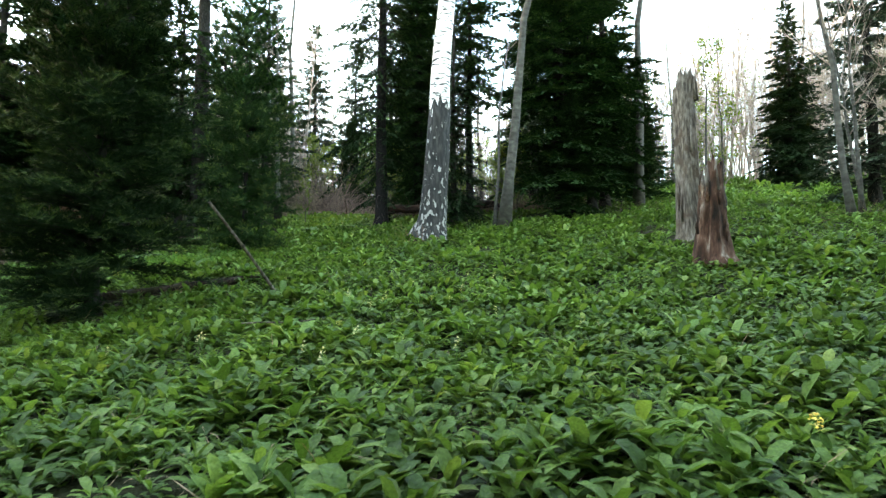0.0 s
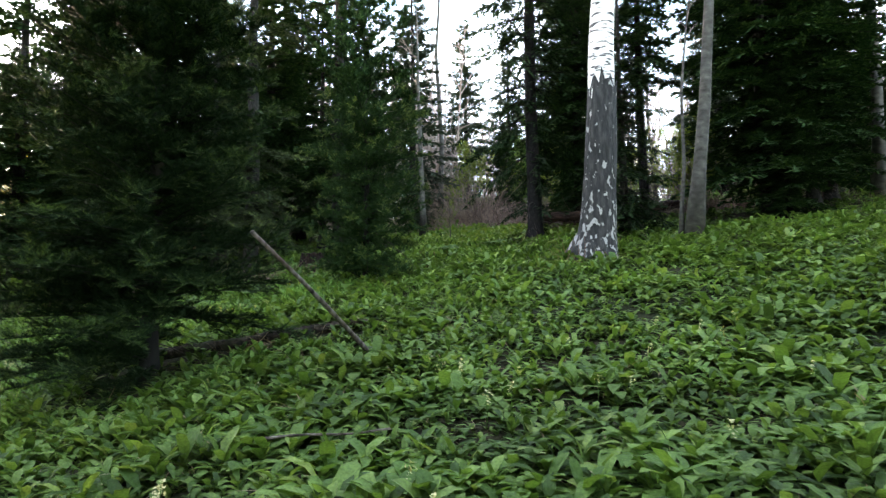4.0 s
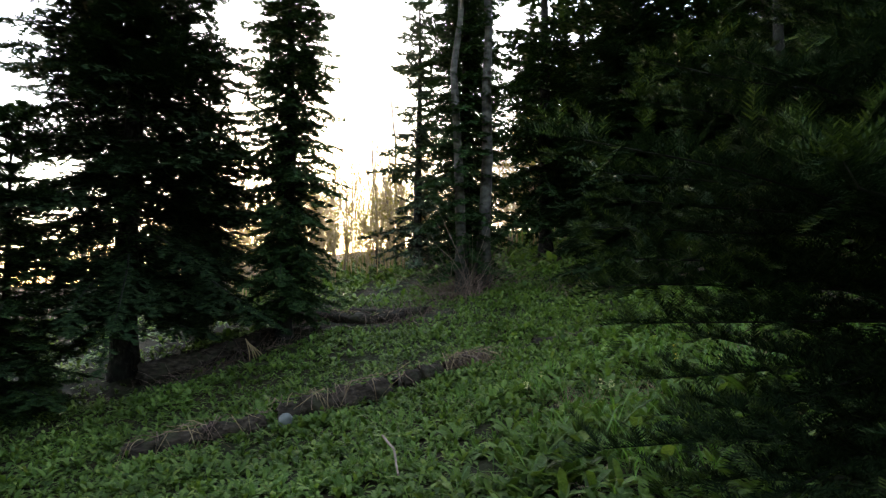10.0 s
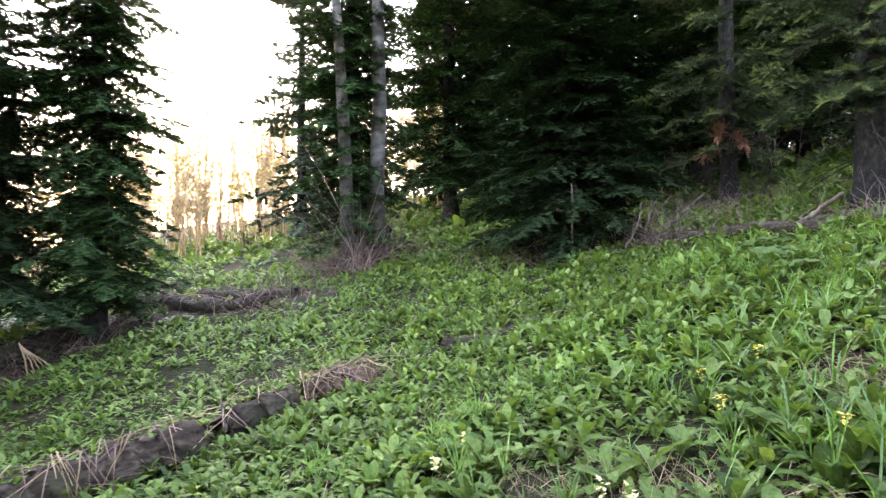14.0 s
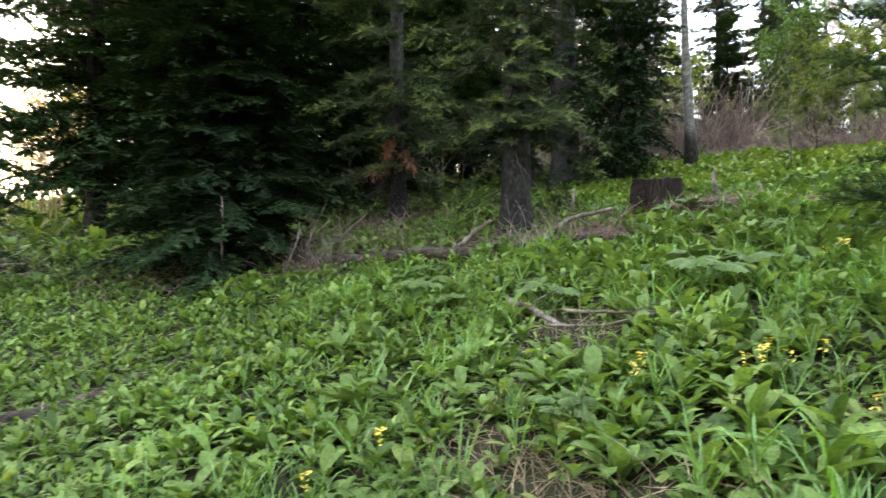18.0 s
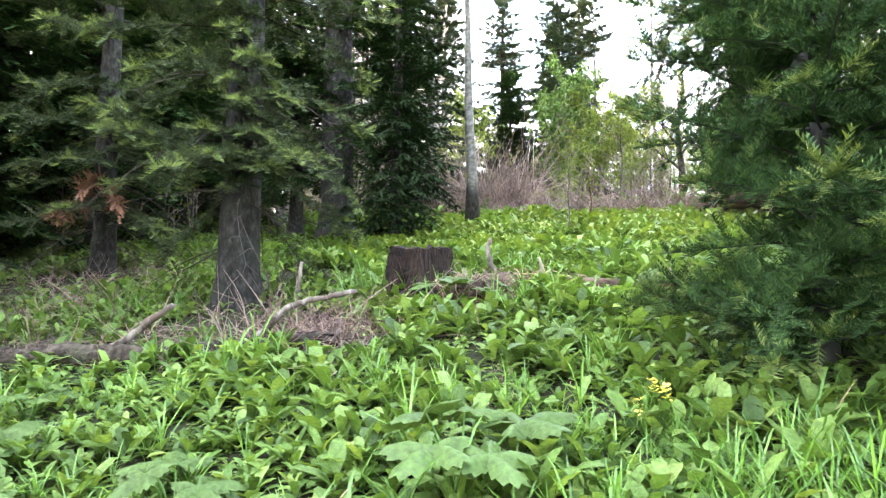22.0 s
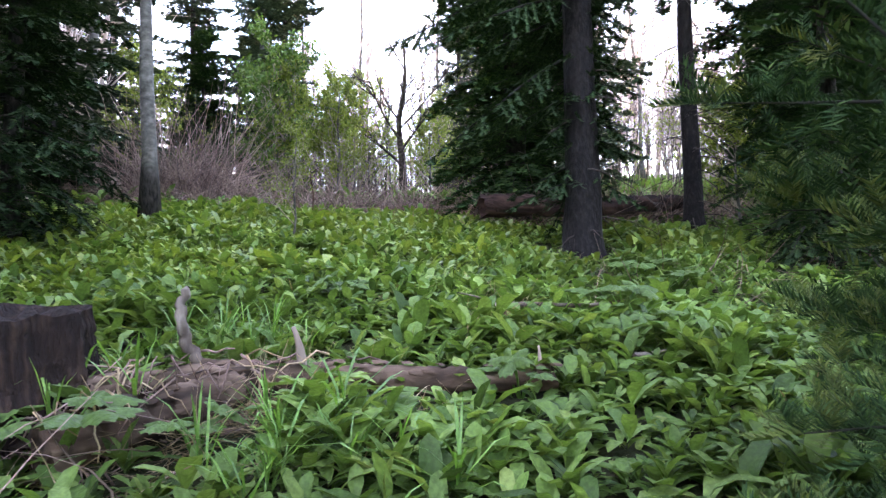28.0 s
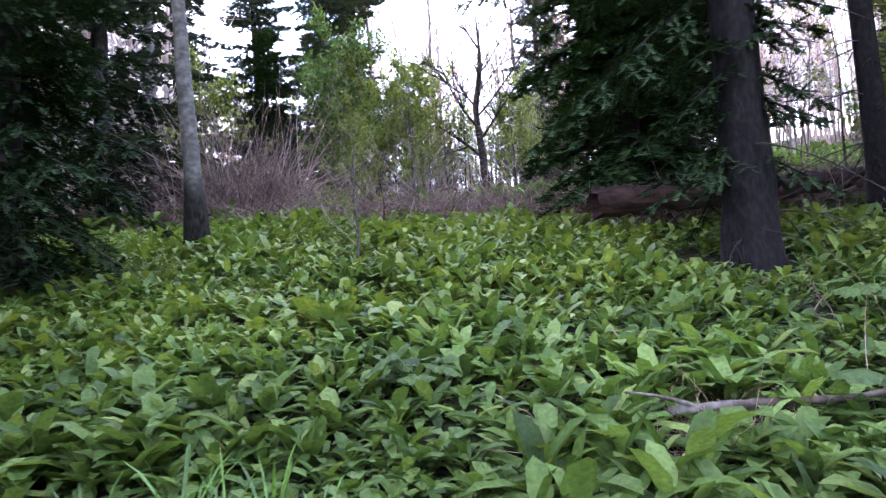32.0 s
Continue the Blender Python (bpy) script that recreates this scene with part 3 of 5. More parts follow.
def slim_r(az, z):
    return 0.55 if 1.2 < az < 2.55 else 0.85 if 2.55 <= az < 3.5 else 1.0


def open_side(az, z):
    if z > 5:
        return 1.0
    if 3.35 < az < 5.0:
        return 0.0 if z < 3.4 else 0.4
    return 0.3 if az >= 5.0 or az < 0.9 else 0.4 if z < 2.5 else 1.1


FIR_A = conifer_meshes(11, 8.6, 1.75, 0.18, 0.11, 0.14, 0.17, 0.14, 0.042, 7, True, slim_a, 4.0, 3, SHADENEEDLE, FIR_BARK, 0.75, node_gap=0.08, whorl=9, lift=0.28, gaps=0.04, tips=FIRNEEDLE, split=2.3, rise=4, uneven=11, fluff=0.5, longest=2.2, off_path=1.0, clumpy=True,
                       extra=((4.3, 0.28, 1.7, 0), (4.75, 0.32, 1.9, -1), (4.5, 0.38, 2.0, 0), (4.95, 0.42, 1.8, 1), (4.4, 0.46, 2.0, 1), (4.05, 0.5, 1.55, 2), (4.1, 0.65, 1.6, 3), (4.02, 0.8, 1.68, 4), (4.05, 0.92, 1.76, 6), (4.14, 1.0, 1.82, 5), (4.03, 1.05, 1.8, 8), (4.08, 1.15, 1.86, 9), (4.03, 1.25, 1.82, 9), (4.12, 1.35, 1.82, 10)))
plant_conifer("young_fir", FIR_A, "bushy young fir with drooping needled boughs beside the trail", at(-5.75, 10.4), 0)
FIR_R = conifer_meshes(12, 7.4, 1.68, 0.10, 0.065, 0.10, 0.2, 0.14, 0.042, 7, True, slim_r, 4.0, 2, NEEDLE, FIR_BARK, 0.75, node_gap=0.075, whorl=8.5, lift=0.42, gaps=0.1, tips=BOUGHSHOOT, split=2.3, skirt=0.6, rise=8, uneven=16, fresh_share=0.55, fluff=0.85, longest=1.4, off_path=1.1, clumpy=True)
plant_conifer("young_fir", FIR_R, "bushy young fir with light green shoots beside the trail", at(-5.16, 16.25), 0)

# mid-distance kinds
BUSHY = conifer_meshes(21, 6.4, 1.95, 0.3, 0.11, 0.2, 0.22, 0.2, 0.085, 4, needle_mat=NEEDLE, bark=FIR_BARK, detail=6)
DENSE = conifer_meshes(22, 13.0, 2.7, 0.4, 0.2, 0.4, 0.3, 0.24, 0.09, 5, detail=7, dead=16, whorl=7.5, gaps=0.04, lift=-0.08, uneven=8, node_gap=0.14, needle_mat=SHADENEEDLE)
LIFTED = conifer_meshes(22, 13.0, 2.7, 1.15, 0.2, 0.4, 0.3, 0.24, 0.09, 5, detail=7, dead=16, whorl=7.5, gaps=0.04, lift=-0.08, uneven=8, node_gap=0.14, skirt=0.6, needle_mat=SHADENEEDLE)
SLENDER = conifer_meshes(23, 13.5, 1.25, 0.7, 0.15, 0.55, 0.27, 0.2, 0.08, 4, lift=-0.1, whorl=7.5, detail=9, dead=12, power=0.6)
TALL = conifer_meshes(24, 17.0, 2.9, 1.6, 0.24, 0.42, 0.42, 0.27, 0.09, 3, detail=8, dead=24, power=0.7)
OPEN = conifer_meshes(25, 15.0, 2.2, 1.9, 0.2, 0.4, 0.4, 0.24, 0.075, 3, detail=6, dead=40, power=0.7)
BOUGHED = conifer_meshes(26, 18.0, 2.3, 1.2, 0.22, 0.7, 0.36, 0.16, 0.045, 7, detail=4.5, dead=14, bark=SHADEBARK, power=0.5, skirt=0.95, whorl=7.5, gaps=0.24, reach=open_side, fluff=0.4, lift=-0.15, node_gap=0.12, longest=2.4, needle_mat=SHADENEEDLE)
TWIGGY = conifer_meshes(29, 14.0, 1.7, 5.0, 0.16, 0.5, 0.5, 0.24, 0.08, 3, detail=9, dead=110, bark=SHADEBARK, power=0.6, whorl=5)
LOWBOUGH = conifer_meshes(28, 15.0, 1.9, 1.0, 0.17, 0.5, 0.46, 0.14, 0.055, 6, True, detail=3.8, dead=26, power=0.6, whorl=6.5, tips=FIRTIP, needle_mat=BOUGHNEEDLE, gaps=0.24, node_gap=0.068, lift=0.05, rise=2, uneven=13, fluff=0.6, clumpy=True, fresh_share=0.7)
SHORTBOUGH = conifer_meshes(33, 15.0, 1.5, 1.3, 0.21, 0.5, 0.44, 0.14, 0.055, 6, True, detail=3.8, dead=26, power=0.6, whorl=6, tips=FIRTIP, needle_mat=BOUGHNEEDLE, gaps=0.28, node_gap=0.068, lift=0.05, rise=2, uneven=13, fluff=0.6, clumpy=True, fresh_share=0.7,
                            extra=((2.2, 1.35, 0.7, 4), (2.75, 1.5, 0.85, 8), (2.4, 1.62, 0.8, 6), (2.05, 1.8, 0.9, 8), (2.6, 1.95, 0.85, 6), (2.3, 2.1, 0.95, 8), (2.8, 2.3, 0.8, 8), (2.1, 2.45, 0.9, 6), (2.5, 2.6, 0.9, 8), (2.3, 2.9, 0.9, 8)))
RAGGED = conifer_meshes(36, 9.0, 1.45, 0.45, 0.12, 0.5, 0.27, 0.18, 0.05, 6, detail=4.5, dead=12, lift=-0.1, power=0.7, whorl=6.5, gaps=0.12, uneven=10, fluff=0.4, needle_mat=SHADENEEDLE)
THICK = conifer_meshes(35, 22.0, 2.5, 2.4, 0.37, 0.5, 0.55, 0.2, 0.06, 4, detail=7, dead=40, power=0.6, whorl=4.5, gaps=0.28)
# coarse tall spruce, never in view, added to block skylight
BLOCKCON = conifer_meshes(37, 22.0, 3.6, 0.5, 0.25, 0.3, 0.6, 0.5, 0.26, 2, detail=40, power=0.8, node_gap=0.34)
# far spruce, its needles lightened to imitate haze
FARCON = conifer_meshes(27, 11.0, 1.9, 0.8, 0.16, 0.35, 0.46, 0.3, 0.1, 3, detail=30, power=0.8, node_gap=0.2, lift=-0.08, needle_mat=HAZENEEDLE, whorl=5, gaps=0.2)

SPRUCE_DARK = "dark green spruce with foliage reaching the ground"
SPRUCE_TALL = "tall dark spruce with a bare lower trunk and dead twigs"
for kind, label, x, y, turn, size in (
    (TALL, SPRUCE_TALL, 4.2, 22.4, 200, 1.0),
    (OPEN, SPRUCE_TALL, 5.6, 23.4, 80, 0.9),
    (BUSHY, "low dark spruce boughs before a tall trunk", 4.5, 21.7, 30, 0.75),
    (LIFTED, "broad dark spruce with hanging boughs above a rotten log", -19.0, 8.3, 20, 1.2),
    (LIFTED, "dark spruce with a short bare foot low on the slope", -21.2, 10.3, 90, 0.62),
    (SLENDER, "slender spruce with a straight trunk and short boughs", -18.6, 11.5, 0, 1.0),
    (SLENDER, "slender spruce beside a pair of pale trunks", -18.7, 16.5, 120, 1.1),
    (DENSE, SPRUCE_DARK, -14.0, 17.85, 250, 0.74),
    (LOWBOUGH, "spruce with clumped light green boughs over a dark trunk", -13.0, 22.0, 60, 1.0),
    (SLENDER, "slender dark spruce behind a birch", -1.0, 25.7, 60, 1.35),
    (SHORTBOUGH, "spruce with low light green boughs and a thick grey trunk", -9.75, 19.1, 150, 1.0),
    (THICK, "very tall spruce with a thick flared trunk", -10.25, 26.2, 220, 1.0),
    (OPEN, SPRUCE_TALL, -11.3, 26.7, 320, 0.8),
    (RAGGED, "small ragged dark spruce beside an aspen trunk", -8.75, 24.8, 10, 1.0),
    (BOUGHED, "tall spruce with a stout trunk and long hanging boughs", -2.2, 22.2, 0, 1.0),
    (TWIGGY, "spruce with a bare twiggy trunk behind a fallen log", 1.0, 23.4, 100, 0.95),
    (RAGGED, "dark ragged spruce beyond the stout trunk", 0.35, 20.6, 170, 0.95),
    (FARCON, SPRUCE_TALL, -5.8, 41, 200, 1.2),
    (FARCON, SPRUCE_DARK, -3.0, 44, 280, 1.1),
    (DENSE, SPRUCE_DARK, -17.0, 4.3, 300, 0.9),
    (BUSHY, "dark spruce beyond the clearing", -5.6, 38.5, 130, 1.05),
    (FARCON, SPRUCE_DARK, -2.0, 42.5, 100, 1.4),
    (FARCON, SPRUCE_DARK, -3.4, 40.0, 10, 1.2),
    (BUSHY, "dark spruce standing low on the slope", -17.8, 6.3, 200, 0.85),
):
    plant_conifer("spruce", kind, label, at(x, y), turn, size)

BEHIND = "dark spruce of the wood, seen behind or added unseen to block skylight"
for kind, x, y, turn, size in (
    (TALL, -16.4, 22.8, 15, 0.9), (TALL, -15.5, 26, 140, 1.0), (DENSE, -18.3, 22.5, 190, 1.0),
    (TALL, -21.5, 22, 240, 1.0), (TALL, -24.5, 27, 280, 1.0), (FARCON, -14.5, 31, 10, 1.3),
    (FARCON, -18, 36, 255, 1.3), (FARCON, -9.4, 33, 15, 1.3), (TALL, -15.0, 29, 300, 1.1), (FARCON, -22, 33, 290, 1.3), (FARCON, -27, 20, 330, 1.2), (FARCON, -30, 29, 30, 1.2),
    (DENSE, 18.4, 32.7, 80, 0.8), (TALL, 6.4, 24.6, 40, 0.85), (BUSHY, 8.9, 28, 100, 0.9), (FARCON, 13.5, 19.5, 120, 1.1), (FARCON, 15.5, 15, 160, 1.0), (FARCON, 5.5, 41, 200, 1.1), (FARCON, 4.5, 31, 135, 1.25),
    # the unseen trees south and east are added to close off the sky
    (BLOCKCON, -10.8, 0.9, 45, 0.9), (BLOCKCON, -6.5, -3.2, 165, 1.0), (BLOCKCON, -2.4, -5.2, 275, 1.0), (BLOCKCON, 2.8, -5.0, 35, 1.05), (BLOCKCON, 7.6, -2.4, 125, 1.0), (BLOCKCON, 10.4, 2.6, 215, 1.0), (BLOCKCON, 13.2, 8.0, 15, 0.9), (BUSHY, -16.8, 29.5, 20, 1.3), (BUSHY, -19.5, 27.0, 140, 1.3), (BUSHY, -22.0, 30.0, 260, 1.4), (BUSHY, -17.5, 34.0, 320, 1.5), (FARCON, -26, 3, 240, 1.2), (FARCON, -24, -4, 290, 1.2), (FARCON, -9, -9, 320, 1.1), (FARCON, 3, -12, 20, 1.2),
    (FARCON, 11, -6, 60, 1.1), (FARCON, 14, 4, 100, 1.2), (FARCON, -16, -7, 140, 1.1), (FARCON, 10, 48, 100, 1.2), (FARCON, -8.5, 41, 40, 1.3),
):
    plant_conifer("spruce", kind, BEHIND, at(x, y), turn, size, "spruces of the wood")


# ---- leafless and leafing trees ----
def bare_meshes(seed, H, r0, branch_from=0.35, n1=14, spread=0.35, up=0.9, leaves=None, leaf_size=0.05, bark=None, crook=0.05, twig_bark=None, n2=5, n3=3, leaf_n=3):
    rng = np.random.default_rng(seed)
    trunk, br, lv = Geo(), Geo(), Geo()
    k = 9
    zs = np.linspace(-0.15, H, k)
    walkx, walky = np.cumsum(rng.normal(0, crook, k)) * H / k, np.cumsum(rng.normal(0, crook, k)) * H / k
    spine = np.stack([walkx - walkx[0], walky - walky[0], zs], -1)
    rad = r0 * (1 - zs.clip(0) / (H * 1.03)) ** 0.85 * (1 + 0.5 * np.exp(-zs.clip(0) / 0.12)) + 0.003
    tube(trunk, spine, rad, 8, 1 + 0.05 * rng.standard_normal((k, 8)))
    tips, fine = [], []

    def limb(p0, d, L, r, depth):
        d = unit(np.asarray(d))
        s = np.linspace(0, 1, 4)[:, None]
        side = rng.normal(0, 0.12, 3)
        p = p0 + d * L * s + side * L * s ** 2 + np.array([0, 0, 0.12 * L]) * s ** 2
        if depth == 3:
            tips.append(p)
            fine.append((p[0], p[3], r))
            return
        tube(br, p, [r, r * 0.75, r * 0.5, r * 0.22], 4 if depth == 1 else 3, cap=False)
        for _ in range(n2 if depth == 1 else n3):
            u = rng.uniform(0.25, 1.0)
            q = np.array([np.interp(u, s[:, 0], p[:, i]) for i in range(3)])
            limb(q, d + rng.normal(0, 0.5, 3) + np.array([0, 0, 0.25]), L * rng.uniform(0.35, 0.6), r * 0.5, depth + 1)

    for i in range(n1):
        h = H * (branch_from + (0.98 - branch_from) * (i + rng.random()) / n1)
        p0 = np.array([np.interp(h, zs, spine[:, c]) for c in range(3)])
        az = rng.uniform(0, 6.28)
        L = spread * H * (1.1 - 0.75 * (h / H)) * rng.uniform(0.6, 1.2) * 0.8
        limb(p0, (math.cos(az), math.sin(az), up * rng.uniform(0.5, 1.4)), L, max(0.004, np.interp(h, zs, rad) * 0.45), 1)
    cones(br, [f[0] for f in fine], [f[1] for f in fine], np.array([max(f[2], 0.004) for f in fine]))
    if leaves:
        P = np.concatenate([np.concatenate([t[1:] for t in tips])] * leaf_n)
        n = len(P)
        P = P + rng.normal(0, 0.05, (n, 3))
        a = unit(rng.normal(0, 1, (n, 3)) + [0, 0, -0.2])
        b = unit(np.cross(a, rng.normal(0, 1, (n, 3))))
        sz = leaf_size * rng.uniform(0.6, 1.3, (n, 1))
        q = np.stack([P, P + a * sz * 0.5 + b * sz * 0.3, P + a * sz, P + a * sz * 0.5 - b * sz * 0.3], 1)
        lv.add(q, np.arange(4 * n).reshape(-1, 4))
    return (trunk.mesh("trunk", bark or ASPEN_BARK, True), br.mesh("branches", twig_bark or TWIG_BARK), lv.mesh("foliage", leaves) if leaves else None)


def plant_bare(name, meshes, label, place, turn=0.0, scale=1.0, group="", lean=(0, 0), category="tree"):
    root = new(name)
    root.matrix_world = pose(*place, lean[0], lean[1], turn) @ Matrix.Diagonal((scale, scale, scale, 1))
    tagged(root, label, category, group)
    for nm, me in zip(("trunk", "branchwork", "foliage"), meshes):
        if me is not None:
            ob = new(nm, me)
            ob.parent = last if nm == "foliage" else root
            last = ob
            if nm != "trunk":
                tagged(ob, kind="stuff")
    return root


BARE = [bare_meshes(40 + i, 9 + 1.2 * i, 0.07 + 0.012 * i, 0.25 + 0.05 * (i % 3), 18, 0.3, 1.2, n2=6, n3=4) for i in range(4)]
BUDDING = [bare_meshes(50 + i, 8 + i, 0.07, 0.3, 12, 0.28, 1.2, SPRING, 0.07, leaf_n=1) for i in range(2)]
POLE = bare_meshes(60, 12, 0.09, 0.6, 9, 0.16, 1.4, n2=4, n3=2)
SHRUB = [bare_meshes(70 + i, 3.2 + 0.8 * i, 0.035, 0.1, 16, 0.35, 1.0, SPRING, 0.06, crook=0.1, leaf_n=2) for i in range(2)]
LEAFBUSH = bare_meshes(75, 5.2, 0.06, 0.1, 30, 0.5, 0.9, BUSHLEAF, 0.13, crook=0.06, leaf_n=5)
SPRINGBUSH = bare_meshes(76, 3.6, 0.04, 0.05, 26, 0.5, 0.9, SPRING, 0.09, crook=0.08, leaf_n=4)
BARETREE = bare_meshes(77, 6.5, 0.16, 0.22, 14, 0.5, 0.8, crook=0.14, bark=LOGBARK, twig_bark=LOGBARK, n2=8, n3=6)
TRUNK_TREE = bare_meshes(80, 15, 0.19, 0.62, 10, 0.2, 1.0, n2=5, n3=3)

plant_bare("aspen", bare_meshes(81, 15, 0.2, 0.62, 10, 0.2, 1.0, bark=ASPEN_FOOT, crook=0.025, n2=5, n3=3), "grey-green aspen trunk with a dark foot", at(-7.22, 27.4), 0, 0.68, lean=(0, -2))
plant_bare("leaning_aspen", TRUNK_TREE, "grey aspen trunk that leans over", at(1.85, 19.3), 0, 0.88, lean=(2, 8.0))
plant_bare("aspen", POLE, "thin young aspen stem beside a leaning trunk", at(1.6, 19.4), 0, 0.6, lean=(0, 4))
plant_bare("aspen", TRUNK_TREE, "pale mottled aspen trunk among dark spruces", at(7.8, 25.0), 0, 1.0, lean=(0, 3))
plant_bare("aspen", POLE, "thin pale straight trunk before the leafless wood", at(-8.8, 36.0), 0, 1.7)
plant_bare("aspen", TRUNK_TREE, "one of a pair of tall pale trunks", at(-18.25, 16.1), 45, 0.8, "pair of trunks")
plant_bare("aspen", TRUNK_TREE, "one of a pair of tall grey trunks", at(-18.15, 16.65), 145, 0.95, "pair of trunks")
for dx, dy, ln, sc in ((0, 0, -4, 0.75), (0.5, 0.4, -1, 0.6), (0.95, -0.2, 3, 0.55), (0.7, 0.6, 6, 0.5)):
    plant_bare("leafless_tree", BARE[1 if dx else 2], "dark leafless stem in a clump", at(11.0 + dx, 16.8 + dy), 70 * dx * 10, sc * 1.35, "clump of stems", (0, ln))
plant_bare("willow_shrub", SHRUB[1], "willow shrub with small yellow-green leaves", at(8.3, 19.6), 10, 1.35, category="shrub")
plant_bare("willow_shrub", SHRUB[0], "willow shrub with small yellow-green leaves", at(9.3, 20.6), 100, 1.3, category="shrub")
plant_bare("leafing_bush", LEAFBUSH, "tall bush in fresh light green leaf", at(-3.6, 36), 0, 1.0, category="shrub")
for x, y, size, turn in ((-2.3, 33.6, 1.0, 20), (-1.5, 34.8, 1.1, 140), (-3.1, 36.2, 1.2, 250), (0.9, 34.0, 0.8, 60), (2.4, 23.6, 0.75, 100), (-7.2, 37.5, 1.3, 200)):
    plant_bare("spring_shrub", SPRINGBUSH, "rounded shrub in pale yellow-green young leaf", at(x, y), turn, size, "spring shrubs", category="shrub")
plant_bare("crooked_tree", BARETREE, "dark leafless crooked tree above a bank of dead canes", at(-0.3, 33.2), 40, 0.85)
for i, (x, y, s) in enumerate(((-1.5, 36, 1.3), (-0.4, 38, 1.4), (0.5, 36.5, 1.1), (-2.6, 38, 1.4), (1.6, 35, 1.2), (-1.0, 34.5, 0.9), (2.6, 37, 1.3), (4.5, 36, 1.1), (6.0, 34, 1.0), (-2.2, 32, 0.5), (3.5, 39, 1.3), (-11, 33, 1.0), (-5.4, 24.5, 0.5), (3, 25.5, 0.8))):
    plant_bare("spring_shrub", SHRUB[i % 2], "thin shrub with fresh yellow-green leaves", at(x, y), 50 * i, s, "spring shrubs", category="shrub")

# the leafless wood in the distance
rng = np.random.default_rng(5)
far_kinds = BARE + BUDDING[:1] + [POLE]
count = 0
for ring, n in ((38, 40), (48, 40), (62, 36)):
    for i in range(n):
        a = -2.0 + 4.4 * (i + rng.random()) / n
        d = ring * rng.uniform(0.88, 1.12)
        x, y = -5 - d * math.sin(a), 10 + d * math.cos(a)
        if math.hypot(x + 5, y - 12) < 30:
            continue
        plant_bare("leafless_tree", far_kinds[int(rng.integers(len(far_kinds)))], "thin leafless tree in the distant wood", at(x, y), float(rng.uniform(0, 360)), float(rng.uniform(0.85, 1.45)), "distant wood", (float(rng.normal(0, 2)), float(rng.normal(0, 2))))


def thicket(name, label, n, a0, a1, d0, d1, h0, h1, mat, seed, twigs=26, leaf=None, leaf_share=0.3, girth=1.0):
    """Slender leafless stems with fine twigs, far off; leaf: also some opening leaves."""
    r = np.random.default_rng(seed)
    g = Geo()
    a, d = np.radians(r.uniform(a0, a1, n)), r.uniform(d0, d1, n)
    x, y = -5 - d * np.sin(a), 9 + d * np.cos(a)
    h = r.uniform(h0, h1, n)
    foot = np.stack([x, y, rough_land(x, y) - 0.1], -1)
    rise = np.stack([r.normal(0, 0.08, n), r.normal(0, 0.08, n), np.ones(n)], -1) * h[:, None]
    bow = r.normal(0, 0.08, (n, 3)) * h[:, None] * [1, 1, 0]

    def stem(i, u):
        return foot[i] + rise[i] * u[:, None] + bow[i] * (u ** 2)[:, None]

    for i in range(n):
        u = np.linspace(0, 1, 5)
        tube(g, stem(np.full(5, i), u), girth * np.linspace(0.006 + 0.0045 * h[i], 0.005, 5), 4, cap=False)
    i = np.repeat(np.arange(n), twigs)
    u = r.uniform(0.2, 1, len(i))
    p = stem(i, u)
    L = r.uniform(0.1, 0.28, len(i)) * h[i] * (1.2 - 0.75 * u)
    w = unit(np.stack([r.normal(0, 1, len(i)), r.normal(0, 1, len(i)), r.uniform(0.4, 2.0, len(i))], -1)) * L[:, None]
    cones(g, p, p + w, girth * (0.010 + 0.001 * h[i]))
    ends = [p + w]
    for k in range(3):
        q = p + w * r.uniform(0.2, 0.9, len(i))[:, None]
        e = unit(w / L[:, None] + r.normal(0, 0.6, w.shape)) * (L * r.uniform(0.3, 0.65, len(i)))[:, None]
        cones(g, q, q + e, girth * 0.008)
        ends.append(q + e)
    ob = part(name, g, mat)
    tagged(ob, label, "thicket", kind="stuff")
    if leaf:
        P = np.concatenate(ends)
        P = P[r.random(len(P)) < leaf_share]
        m = len(P)
        P = P + r.normal(0, 0.08, P.shape)
        A = unit(r.normal(0, 1, (m, 3)))
        B = unit(np.cross(A, r.normal(0, 1, (m, 3))))
        z = r.uniform(0.06, 0.13, (m, 1))
        g = Geo()
        g.add(np.stack([P, P + A * z * 0.5 + B * z * 0.35, P + A * z, P + A * z * 0.5 - B * z * 0.35], 1), np.arange(4 * m).reshape(-1, 4))
        tagged(part("opening_leaves", g, leaf), "fresh yellow-green leaves opening on the thicket", "foliage", kind="stuff")


thicket("leafless_thicket", "dense leafless thicket on the crest before the sun", 700, 40, 122, 30, 60, 2.5, 7.0, TWIG_BARK, 1, 20)
# evening glow on these two thickets comes from their gold colours
thicket("leafless_thicket", "golden shrubs on the crest with the sun behind", 230, 48, 86, 26, 36, 3.6, 7.2, SUNTWIG, 8, 30, SUNLEAF, 0.8, 1.0)
thicket("leafless_thicket", "low brushwood coloured sunlit gold in the gap between the spruces", 75, 60, 80, 24, 34, 2.2, 5.0, SUNTWIG, 13, 32, SUNLEAF, 0.4, 0.8)
thicket("leafless_thicket", "pale slender stems in the wood behind a birch", 240, 7, 34, 28, 42, 5, 14, TWIG_BARK, 9, 34, SPRING, 0.10, 1.7)
thicket("leafless_thicket", "tall thin poles standing in the evening light", 40, 50, 80, 30, 55, 8, 13, TWIG_BARK, 4, 12, girth=1.2)
